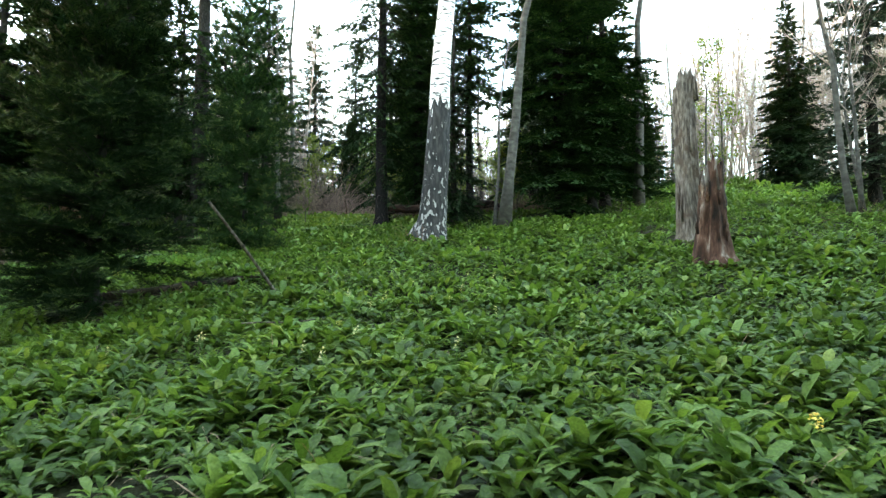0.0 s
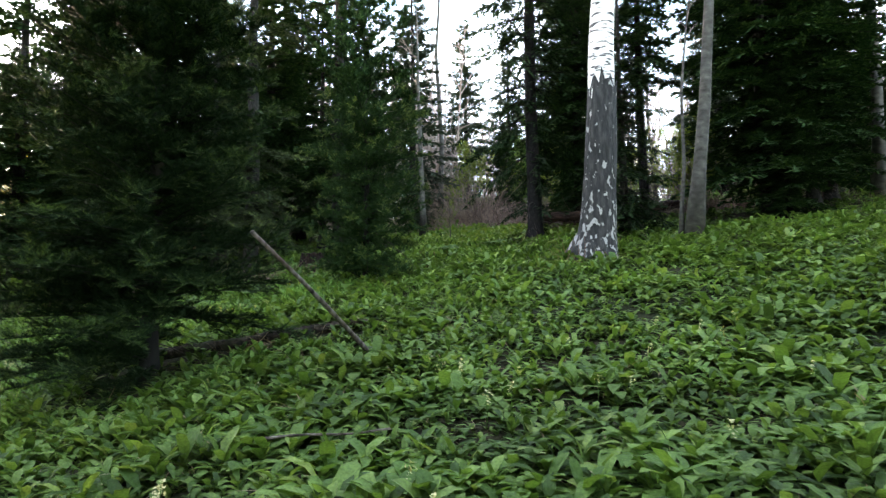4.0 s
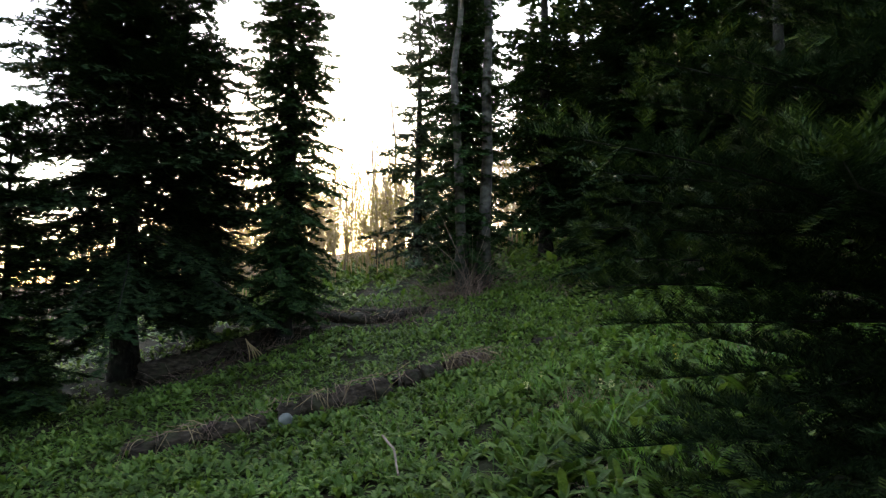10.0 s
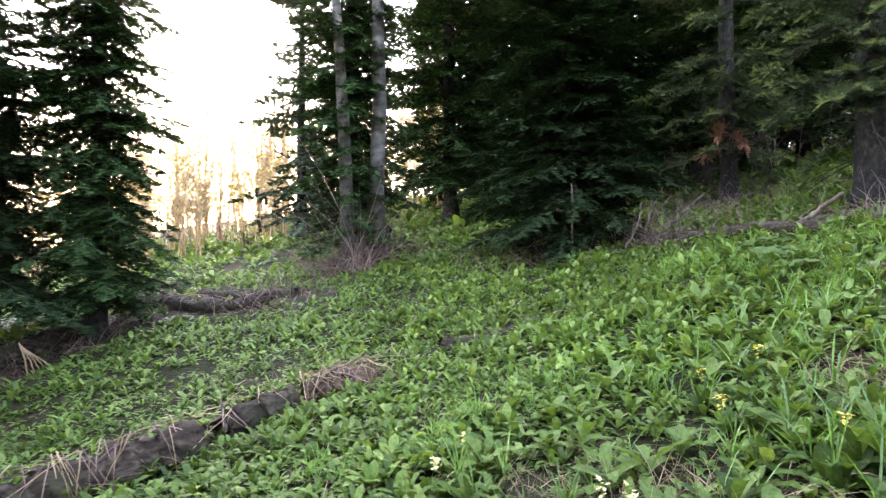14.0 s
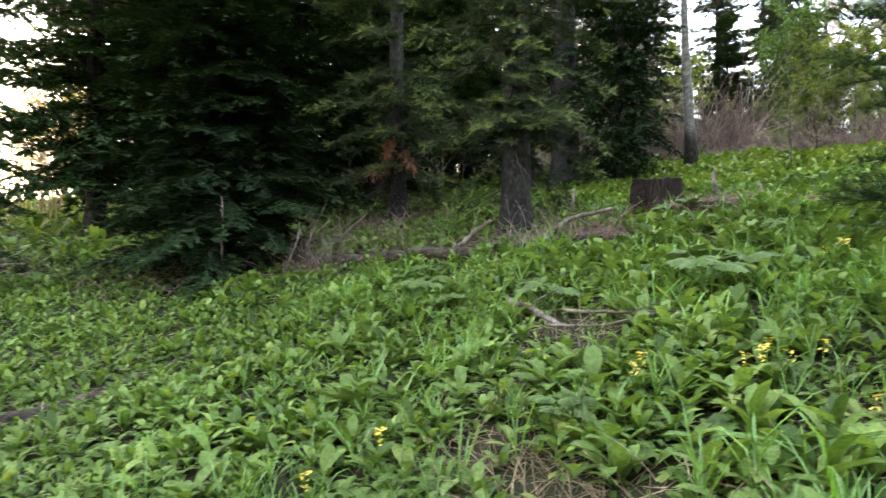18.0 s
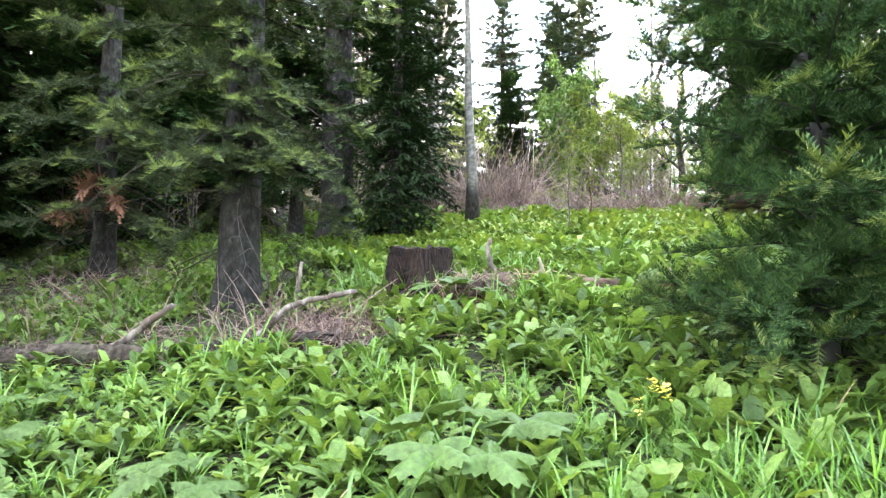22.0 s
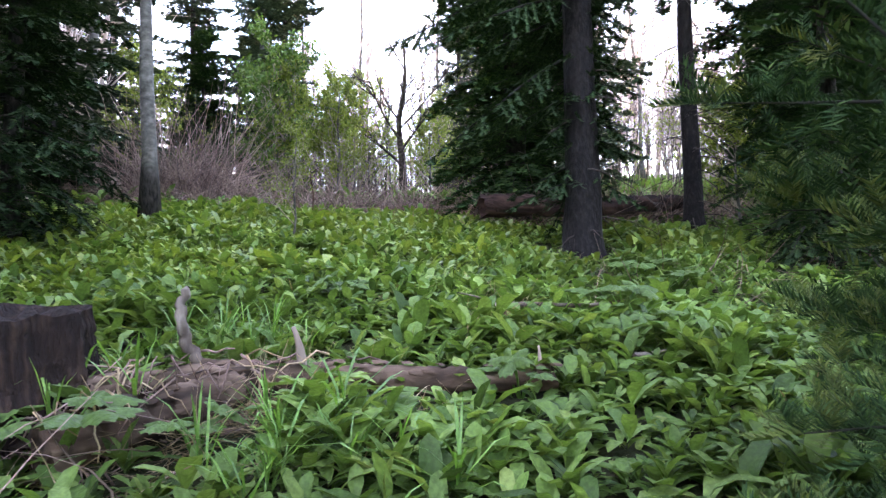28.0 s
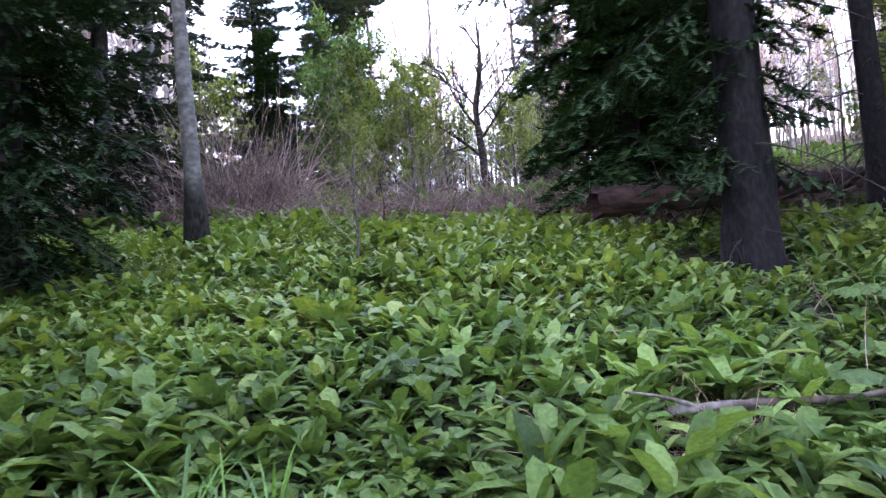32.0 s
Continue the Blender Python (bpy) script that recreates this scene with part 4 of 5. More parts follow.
thicket("leafless_thicket", "leafless wood far behind the clearing", 760, -54, 16, 36, 70, 6, 18, TWIG_BARK, 2, 26, SPRING, 0.12)
thicket("leafless_thicket", "leafing young wood at the top of the slope", 150, -62, -20, 34, 48, 4, 11, TWIG_BARK, 10, 26, SPRING, 0.3, 1.3)
thicket("leafless_thicket", "leafing saplings at the wood's edge", 340, -34, 6, 28, 42, 1.5, 6.0, DARK_TWIG, 3, 24, SPRING, 0.4)
thicket("leafless_thicket", "light undergrowth between the trunks of the wood", 320, 10, 46, 20, 38, 0.8, 3.6, TWIG_BARK, 6, 18, SPRING, 0.35)

# ---- birch ----
def dead_bough(x, y, h, az, L, seed):
    """A drooping limb with rust-brown needles, reaching out from a trunk."""
    r = np.random.default_rng(seed)
    root = thing("dead_bough", "drooping dead spruce bough with rust-brown needles", "branch", at(x, y))
    u = np.linspace(0, 1, 9)
    way = np.array([math.cos(az), math.sin(az), 0.0])
    p = way * (L * u)[:, None] + np.array([0, 0, 1.0]) * (h - 0.35 * L * u ** 1.5)[:, None]
    g = Geo()
    tube(g, p, np.linspace(0.016, 0.004, 9), 5)
    part("limb", g, DARK_TWIG, root)
    i = np.repeat(np.arange(2, 9), 14)
    d = unit(way * 0.6 + r.normal(0, 0.6, (len(i), 3)) + [0, 0, -0.25])
    g = Geo()
    g.tris(needles(p[i], d, r.uniform(0.12, 0.3, len(i)), np.full(len(i), 0.035), 6, 0.4, r))
    tagged(part("dead_needles", g, RUSTY, root), kind="stuff")


dead_bough(-13.0, 22.0, 1.35, 5.4, 1.1, 1)
dead_bough(-13.0, 22.0, 1.15, 4.6, 1.0, 2)
dead_bough(-13.0, 22.0, 1.5, 4.9, 0.9, 3)


def build_birch(x, y):
    root = thing("birch", "old birch, white bark above and dark cracked bark below", "tree", at(x, y))
    rngb = np.random.default_rng(3)
    zs = np.array([-0.3, 0.0, 0.2, 0.5, 1.0, 1.6, 2.3, 3.0, 3.6, 3.82])
    rad = np.array([0.62, 0.54, 0.46, 0.41, 0.37, 0.345, 0.33, 0.32, 0.315, 0.30])
    wob = 1 + 0.035 * rngb.standard_normal((10, 28))
    wob[:3] += 0.16 * np.maximum(0, np.sin(np.arange(28) * 2 * np.pi / 28 * 5))
    lean = lambda z: 0.058 * z
    pts = np.stack([lean(zs) - 0.10 * np.exp(-zs.clip(0) / 0.5), 0 * zs, zs], -1)
    g = Geo()
    tube(g, pts, rad, 28, wob)
    v = g.v[0]
    v[-28:, 2] += 0.10 * np.sin(np.arange(28) * 1.9) + 0.08 * rngb.standard_normal(28)
    part("foot_bark", g, BIRCH_DARK, root, "dark fissured bark", True)
    zs = np.linspace(3.4, 14, 16)
    g = Geo()
    tube(g, np.stack([lean(zs) + 0.04 * np.sin(zs), 0 * zs, zs], -1), np.interp(zs, [3.4, 14], [0.295, 0.10]), 18, 1 + 0.015 * rngb.standard_normal((16, 18)))
    part("trunk", g, BIRCH_WHITE, root, "white papery bark with black bars", True)
    g = Geo()
    for i in range(16):
        h, az = 8 + 6 * i / 16, rngb.uniform(0, 6.28)
        s = np.linspace(0, 1, 6)[:, None]
        d = np.array([math.cos(az), math.sin(az), 0.8])
        L = rngb.uniform(1.2, 2.6)
        p = np.array([lean(h), 0, h]) + d * L * s - np.array([0, 0, 0.5 * L]) * s ** 2
        tube(g, p, np.linspace(0.045, 0.006, 6), 5, cap=False)
        for _ in range(14):
            j = rngb.integers(2, 6)
            e = unit(rngb.normal(0, 1, 3) + [0, 0, -0.6]) * rngb.uniform(0.3, 0.9)
            tube(g, np.stack([p[j], p[j] + e * 0.6, p[j] + e + [0, 0, -0.2]]), [0.006, 0.004, 0.002], 3, cap=False)
    part("branches", g, DARK_TWIG, root)


build_birch(-0.3, 17.3)


# ---- snags, stumps, logs and sticks ----
def jagged_trunk(name, label, x, y, H, r0, r1, mat, seed, lean=0.0, jag=0.3, flare=0.5, category="stump", sink=0.1):
    rngj = np.random.default_rng(seed)
    root = thing(name, label, category, at(x, y))
    k, sd = 20, 26
    zs = np.concatenate([[-0.2, 0, 0.08, 0.2], np.linspace(0.4, 1, k - 4) * H])
    zs = np.sort(zs)
    rad = np.interp(zs, [0, H], [r0, r1]) * (1 + flare * np.exp(-zs.clip(0) / 0.18))
    ridge = 0.11 * np.sin(np.arange(sd) * 2 * np.pi / sd * 6 + seed) + 0.07 * rngj.standard_normal(sd)
    wob = 1 + ridge[None] * np.linspace(1.2, 0.8, k)[:, None] + 0.04 * min(1.0, 0.7 * H) * rngj.standard_normal((k, sd))
    g = Geo()
    tube(g, np.stack([lean * zs, 0 * zs, zs], -1), rad, sd, wob, cap=False)
    v = g.v[0]
    teeth = jag * (0.5 + 0.5 * np.sin(np.arange(sd) * 2 * np.pi / sd + seed)) + jag * 0.6 * rngj.random(sd)
    v[-sd:, 2] += teeth - jag * 0.4
    inner = v[-sd:].copy()
    mid = inner.mean(0)
    inner = mid + (inner - mid) * 0.72
    inner[:, 2] = H - jag * 0.9 + 0.1 * rngj.random(sd)
    j = np.arange(sd)
    g.add(np.concatenate([v[-sd:], inner, [mid - [0, 0, jag * 1.2]]]),
          np.stack([j, (j + 1) % sd, sd + (j + 1) % sd, sd + j], -1),
          np.stack([sd + j, sd + (j + 1) % sd, np.full(sd, 2 * sd)], -1))
    bole = part("broken_trunk", g, mat, root)
    for i in range(9):
        g = Geo()
        a, h = rngj.uniform(0, 6.28), rngj.uniform(0.1, 0.8) * H
        rr = np.interp(h, [0, H], [r0, r1]) * 1.04
        p0 = np.array([lean * h + math.cos(a) * rr, math.sin(a) * rr, h])
        tube(g, np.stack([p0, p0 + [0.02 * math.cos(a), 0.02 * math.sin(a), 0.18 * H * 0.5], p0 + [0, 0, 0.18 * H]]), [0.03, 0.035, 0.006], 5)
        part("splinter", g, mat, bole)
    for i in range(4 if jag > 0.4 else 0):
        a = seed + 1.1 * i
        p0 = np.array([math.cos(a) * r1 * 0.8, math.sin(a) * r1 * 0.8, H - 0.3])
        g = Geo()
        tube(g, np.stack([p0, p0 + [0.01, 0, 0.3 + 0.08 * i], p0 + [0.02, 0.01, 0.5 + 0.14 * (i % 3)]]), [0.07, 0.05, 0.008], 6, 1 + 0.12 * rngj.standard_normal((3, 6)))
        part("spire", g, DEADWOOD, bole, "bleached upright splinter")
    return root


jagged_trunk("snag", "tall grey dead trunk, broken off at the top", 5.94, 15.0, 3.75, 0.3, 0.24, DEADWOOD, 4, -0.03, 0.5, 0.4, "dead tree")
jagged_trunk("rotten_stump", "jagged red-brown rotten stump with bleached splinters", 5.3, 12.35, 1.65, 0.30, 0.2, ROTWOOD, 9, 0.0, 0.55, 0.6)
jagged_trunk("sawn_stump", "dark weathered tree stump among the herbs", -7.78, 19.0, 0.50, 0.34, 0.31, STUMPWOOD, 14, 0.0, 0.05, 0.25)


def bent(points, n):
    """A smooth line through a few points."""
    p = np.asarray(points, float)
    u = np.linspace(0, len(p) - 1, n)
    return np.stack([np.interp(u, np.arange(len(p)), p[:, i]) for i in range(3)], -1)


def fallen(name, label, line, r0, r1, mat, seed, stubs=(), lift=0.0, category="log", limbs=(), draped=0):
    """A trunk lying on the slope, along plan points; stubs: (share of the length, way, length, thickness); draped: dry stalks hanging over it."""
    rngf = np.random.default_rng(seed)
    x0, y0 = line[0]
    root = thing(name, label, category, at(x0, y0))
    o = np.array(at(x0, y0))
    n = max(14, int(9 * len(line)))
    xy = bent([(x, y, 0) for x, y in line], n)
    rad = np.linspace(r0, r1, n)
    if draped:
        rad = rad * (1 + 0.14 * np.sin(np.arange(n) * 0.8 + seed) + rngf.normal(0, 0.05, n))
        rad[[0, -1]] *= 0.55
    pts = np.stack([xy[:, 0], xy[:, 1], rough_land(xy[:, 0], xy[:, 1]) + np.linspace(r0, r1, n) * 0.75 + lift], -1)
    pts[:, 2] = np.convolve(np.pad(pts[:, 2], 2, mode="edge"), np.ones(5) / 5, mode="valid")
    g = Geo()
    knots = 1 + 0.10 * rngf.standard_normal((n, 14)) + 0.05 * np.sin(np.arange(n) * 0.9)[:, None] * rngf.random(14)
    tube(g, pts - o + rngf.normal(0, 0.05 * r0, pts.shape), rad, 14, knots, cap=False)
    for e in (0, -1):
        mouth = g.v[0][:14] if e == 0 else g.v[0][-14:]
        mouth += rngf.normal(0, 0.25 * r0, mouth.shape)
    part("stem", g, mat, root)
    for f, way, L, r in stubs:
        p0 = np.array([np.interp(f, np.linspace(0, 1, n), pts[:, i]) for i in range(3)]) - o
        w = np.array(way, float)
        s = np.linspace(0, 1, 6)[:, None]
        p = p0 + unit(w) * L * s + np.array([0.18, 0.05, 0.12]) * L * s ** 2 * rngf.choice([-1, 1])
        g = Geo()
        tube(g, p, np.linspace(r, r * 0.35, 6), 7, 1 + 0.08 * rngf.standard_normal((6, 7)))
        for u, k in ((0.45, 0.5), (0.65, 0.4)) if L > 0.4 else ():
            q = p[int(u * 5)]
            e = unit(unit(w) + rngf.normal(0, 0.55, 3)) * L * k
            tube(g, np.stack([q, q + e * 0.5, q + e + [0, 0, 0.05 * L]]), [r * 0.5, r * 0.38, r * 0.18], 6)
        part("branch_stub", g, TWIG_BARK if mat is LOGBROWN else DEADWOOD, root, "bleached broken branch")
    for pts3, r in limbs:
        m = 5 * len(pts3)
        p = bent(pts3, m)
        p[:, 2] += rough_land(p[:1, 0], p[:1, 1])
        p = np.stack([np.convolve(np.pad(p[:, i], 2, mode="edge"), np.ones(5) / 5, mode="valid") for i in range(3)], -1)
        g = Geo()
        tube(g, p - o + rngf.normal(0, 0.12 * r, p.shape), np.linspace(r, r * 0.6, m), 9, 1 + 0.09 * rngf.standard_normal((m, 9)))
        part("branch_stub", g, DEADWOOD, root, "weathered broken branch")
    # loose bark still clinging to the stem
    if r0 > 0.08:
        g = Geo()
        for _ in range(int(30 * np.hypot(*np.subtract(line[-1], line[0])))):
            f = rngf.random()
            c = np.array([np.interp(f, np.linspace(0, 1, n), pts[:, i]) for i in range(3)]) - o
            f2 = min(1.0, f + 0.02)
            ax = unit(np.array([np.interp(f2, np.linspace(0, 1, n), pts[:, i]) for i in range(3)]) - o - c + 1e-6)
            sd = unit(np.cross(ax, [0, 0, 1.0]))
            upw = np.cross(sd, ax)
            th = rngf.normal(0, 0.9)
            rr = np.interp(f, [0, 1], [r0, r1]) * 1.1
            a, b = rngf.uniform(0.02, 0.055), rngf.uniform(0.1, 0.25)
            curl = rngf.uniform(0.0, 0.02, 4)
            q = []
            for k, (u, v) in enumerate(((-a, -b), (a, -b * 0.6), (a * 0.8, b), (-a * 0.7, b * 0.7))):
                way = sd * math.sin(th + v) + upw * math.cos(th + v)
                q.append(c + ax * u + way * (rr + curl[k]))
            mid = np.mean(q, 0) + (sd * math.sin(th) + upw * math.cos(th)) * 0.012
            g.add(np.array(q + [mid]), np.array([(0, 1, 4), (1, 2, 4), (2, 3, 4), (3, 0, 4)]))
        tagged(part("loose_bark", g, mat, root), kind="stuff")
    if draped:
        for nm, share, m in (("straw", 0.45, STRAW), ("brown_litter", 0.55, CANES)):
            g = Geo()
            for _ in range(int(draped * share)):
                f = np.clip(rngf.choice([0.12, 0.4, 0.55, 0.9]) + rngf.normal(0, 0.12), 0, 1)
                c = np.array([np.interp(f, np.linspace(0, 1, n), pts[:, i]) for i in range(3)]) - o
                ax = unit(pts[-1] - pts[0])
                sd = unit(np.cross(ax, [0, 0, 1.0]))
                th = rngf.uniform(-1.2, 0.6) + np.linspace(0, rngf.uniform(0.8, 2.0), 5)
                rr = np.interp(f, [0, 1], [r0, r1]) * np.array([1.35, 1.25, 1.2, 1.3, 1.6]) + rngf.uniform(0, 0.06, 5)
                along = np.linspace(0, rngf.normal(0, 0.22), 5)[:, None]
                p = c + ax * along + sd * (np.sin(th) * rr)[:, None] + np.cross(sd, ax) * (np.cos(th) * rr)[:, None]
                tube(g, p, np.linspace(0.0045, 0.0022, 5) * rngf.uniform(0.7, 1.6), 4)
            tagged(part(nm, g, m, root), kind="stuff")
    return root


fallen("fallen_log", "crumbled lower end of a rotten log under dry stalks", [(-13.4, 7.7), (-13.05, 8.5), (-12.72, 9.2)], 0.13, 0.16, LOGBARK, 1, lift=-0.08, draped=40)
fallen("fallen_log", "thick mouldering log hung with dry stalks and loose bark", [(-12.66, 9.3), (-12.52, 10.0), (-12.42, 10.8)], 0.185, 0.175, LOGBARK, 51, [(0.3, (0.7, -0.2, 0.5), 0.2, 0.02)], lift=-0.05, draped=46)
fallen("fallen_log", "short mouldering piece of log with a broken spike", [(-12.44, 10.95), (-12.40, 11.3), (-12.36, 11.62)], 0.135, 0.14, LOGBARK, 52, [(0.05, (-0.1, 0, 1), 0.3, 0.026)], lift=-0.03, draped=8)
fallen("fallen_log", "crumbling root end of a log under a fringe of straw", [(-12.36, 11.72), (-12.33, 12.0), (-12.28, 12.4)], 0.14, 0.10, LOGBROWN, 53, lift=-0.03, draped=80)
fallen("fallen_log", "sunken mossy log half hidden by herbs", [(-12.1, 13.1), (-11.6, 13.9), (-11.2, 14.8)], 0.08, 0.06, LOGBARK, 41, lift=-0.05)
fallen("fallen_log", "dark rotten log under the slender spruce", [(-20.9, 12.45), (-19.4, 12.9), (-18.0, 13.1), (-17.0, 13.7)], 0.16, 0.1, LOGBARK, 2, draped=50)
fallen("fallen_log", "low brown log at the edge of the spruces", [(-19.2, 13.45), (-18.2, 13.75), (-17.1, 14.3)], 0.12, 0.09, LOGBARK, 3)
fallen("fallen_log", "long dark log lying under the spruce boughs", [(-17.9, 8.4), (-18.0, 9.6), (-18.5, 10.6), (-19.2, 11.5)], 0.22, 0.15, LOGBARK, 54)
fallen("dead_branch", "thin curved whitish cane lying in the herbs", [(-10.15, 9.5), (-9.6, 9.32), (-9.0, 9.03)], 0.012, 0.008, TWIG_BARK, 55, lift=0.17)
fallen("dead_spruce_pole", "grey fallen stem with broken upright branches", [(-12.5, 17.62), (-11.2, 17.35), (-10.0, 17.35), (-8.3, 17.35)], 0.11, 0.07, LOGBARK, 4,
       [(0.02, (0.35, 0.1, 1.0), 0.9, 0.03), (0.08, (0.6, 0.3, 0.7), 0.8, 0.02), (0.3, (0.6, 0.2, 0.8), 0.38, 0.018)],
       limbs=[([(-10.25, 17.4, 0.05), (-10.0, 17.4, 0.18), (-9.8, 17.42, 0.36), (-9.62, 17.4, 0.46)], 0.038),
              ([(-9.15, 17.5, 0.02), (-8.98, 17.55, 0.12), (-8.85, 17.6, 0.3), (-8.68, 17.62, 0.4), (-8.42, 17.66, 0.45), (-8.2, 17.7, 0.5)], 0.034),
              ([(-8.7, 17.62, 0.38), (-8.69, 17.62, 0.5), (-8.66, 17.6, 0.66)], 0.022)])
fallen("fallen_log", "grey log with peeling bark and a curved branch", [(-7.6, 18.82), (-6.95, 18.92), (-6.2, 18.76), (-5.3, 18.43)], 0.092, 0.055, LOGBROWN, 5, [(0.52, (0.02, 0, 1), 0.3, 0.032), (0.97, (0.15, 0, 1), 0.2, 0.016)], lift=0.03,
       limbs=[([(-6.88, 18.9, 0.03), (-6.98, 18.92, 0.14), (-7.06, 18.95, 0.28), (-7.09, 18.97, 0.42), (-7.06, 18.97, 0.54)], 0.036)], draped=16)
fallen("fallen_log", "crumbling brown rotten wood beside the stump", [(-7.6, 18.45), (-7.2, 18.6), (-6.8, 18.8)], 0.11, 0.09, LOGBROWN, 31, draped=20)
fallen("fallen_log", "dark crumbled rotten wood heaped against the stump", [(-7.55, 18.95), (-7.3, 18.88), (-7.05, 18.86)], 0.13, 0.07, LOGRED, 56, lift=-0.02, draped=16)
fallen("dead_branch", "pale dead branch lying in the herbs", [(-4.7, 18.5), (-4.15, 18.4)], 0.018, 0.012, DEADWOOD, 6, lift=0.1)
fallen("dead_branch", "brown dead branch with dry grass round it", [(-5.0, 19.78), (-4.6, 19.66), (-4.1, 19.6), (-3.7, 19.62)], 0.02, 0.012, DEADWOOD, 7, [(0.1, (-0.7, 0.1, 0.35), 0.3, 0.012)], lift=0.1)
fallen("fallen_log", "dark red-brown log propped behind the stout spruce", [(-2.6, 24.2), (-0.5, 24.0), (2.2, 24.6)], 0.17, 0.13, LOGRED, 8, lift=0.35)
fallen("dead_branch", "thick weathered stick lying in the herbs", [(-8.82, 15.1), (-8.55, 14.75), (-8.25, 14.31)], 0.026, 0.018, DEADWOOD, 9, [(0.4, (0.6, -0.5, 0.3), 0.3, 0.011)], lift=0.1)
fallen("dead_branch", "pale forked twig lying over a thicker stick", [(-8.3, 14.6), (-7.9, 14.38), (-7.48, 14.25)], 0.011, 0.006, DEADWOOD, 42, [(0.35, (0.5, -0.6, 0.15), 0.3, 0.007), (0.6, (0.7, 0.4, 0.2), 0.25, 0.006)], lift=0.13)
fallen("dead_branch", "thin dry stick lying in the herbs", [(-8.36, 14.3), (-7.95, 14.2), (-7.6, 14.32)], 0.010, 0.006, DEADWOOD, 43, lift=0.12)
fallen("fallen_log", "low rotten brown log sunk among herbs under a fir", [(-6.3, 11.2), (-5.2, 11.35), (-4.1, 11.75), (-3.3, 12.0)], 0.085, 0.07, LOGBARK, 21)
fallen("dead_branch", "pale thin stick lying in the leaves", [(-2.5, 7.6), (-1.6, 7.9)], 0.011, 0.007, DEADWOOD, 10, lift=0.15)


def leaning_pole():
    root = thing("leaning_pole", "thin bare grey pole leaning out of the ground", "pole", at(-2.7, 10.45))
    o = np.array(at(-2.7, 10.45))
    g = Geo()
    s = np.linspace(-0.06, 1, 9)[:, None]
    top = np.array([-3.25, 8.7, 2.88]) - o
    p = top * s + np.array([0.01, 0, 0.02]) * np.sin(s * 3.1)
    tube(g, p, np.linspace(0.03, 0.02, 9), 8, 1 + 0.06 * np.random.default_rng(1).standard_normal((9, 8)))
    part("shaft", g, DEADWOOD, root)


leaning_pole()


def stalk_fan():
    """A broken dry plant: stalks leaning together at the top."""
    o = np.array(at(-17.3, 10.3))
    root = thing("dry_plant", "broken pale dry stalks leaning together on bare earth", "dry plant", tuple(o))
    for k in range(5):
        g = Geo()
        foot = np.array([0.05 * math.sin(k * 2), 0.04 + 0.09 * k, -0.02])
        top = np.array([0.0, -0.06 + 0.012 * k, 0.46 - 0.02 * k])
        tube(g, np.stack([foot, (foot + top) / 2 + [0.01, 0.02, 0.01], top]), [0.011, 0.010, 0.008], 6)
        part("stalk", g, STRAW, root)


stalk_fan()

g = Geo()
tube(g, [(0, 0, -0.06), (0, 0, 0), (0.01, 0, 0.06), (0.01, 0.01, 0.10), (0.01, 0.01, 0.115)], [0.05, 0.09, 0.085, 0.05, 0.01], 10, 1 + 0.06 * np.random.default_rng(2).standard_normal((5, 10)))
stone = part("stone", g, PALESTONE, smooth=True)
stone.location = at(-12.28, 9.3, -0.12)
tagged(stone, "pale grey rounded stone lying by the log", "stone")


# ---- dead canes on the bank ----
def canes(name, label, spots, n, size, seed, mat=CANES, thick=0.006, bend=1.0):
    rngc = np.random.default_rng(seed)
    g = Geo()
    idx = rngc.integers(0, len(spots), n)
    sp = np.array(spots, float)[idx]
    x = sp[:, 0] + rngc.normal(0, 1, n) * sp[:, 2]
    y = sp[:, 1] + rngc.normal(0, 1, n) * sp[:, 3]
    L = size * rngc.uniform(0.4, 1.3, n)
    base = np.stack([x, y, rough_land(x, y) - 0.03], -1)
    d = unit(np.stack([rngc.normal(0, 0.6 * bend, n), rngc.normal(0, 0.6 * bend, n), rngc.uniform(0.3, 1.1, n)], -1))
    bow = bend * (rngc.normal(0, 0.55, (n, 3)) - [0, 0, 0.6])
    s = np.linspace(0, 1, 5)
    p = base[:, None] + d[:, None] * (L[:, None] * s)[..., None] + bow[:, None] * (L[:, None] * s ** 2)[..., None] * 0.7
    p[..., 2] = np.maximum(p[..., 2], base[:, None, 2] + 0.02)
    w = unit(np.cross(d, rngc.normal(0, 1, (n, 3))))
    w2 = unit(np.cross(d, w))
    r = (thick * (1 - 0.7 * s))[None, :, None] * rngc.uniform(0.6, 1.5, n)[:, None, None]
    tri = np.stack([p + w[:, None] * r, p - w[:, None] * r * 0.5 + w2[:, None] * r * 0.87, p - w[:, None] * r * 0.5 - w2[:, None] * r * 0.87], 2)
    q = []
    for i in range(4):
        for a, b in ((0, 1), (1, 2), (2, 0)):
            q.append(np.stack([np.arange(n) * 15 + i * 3 + a, np.arange(n) * 15 + i * 3 + b, np.arange(n) * 15 + i * 3 + 3 + b, np.arange(n) * 15 + i * 3 + 3 + a], -1))
    g.add(tri.reshape(-1, 3), np.concatenate(q))
    ob = part(name, g, mat)
    tagged(ob, label, "dry stems", kind="stuff")


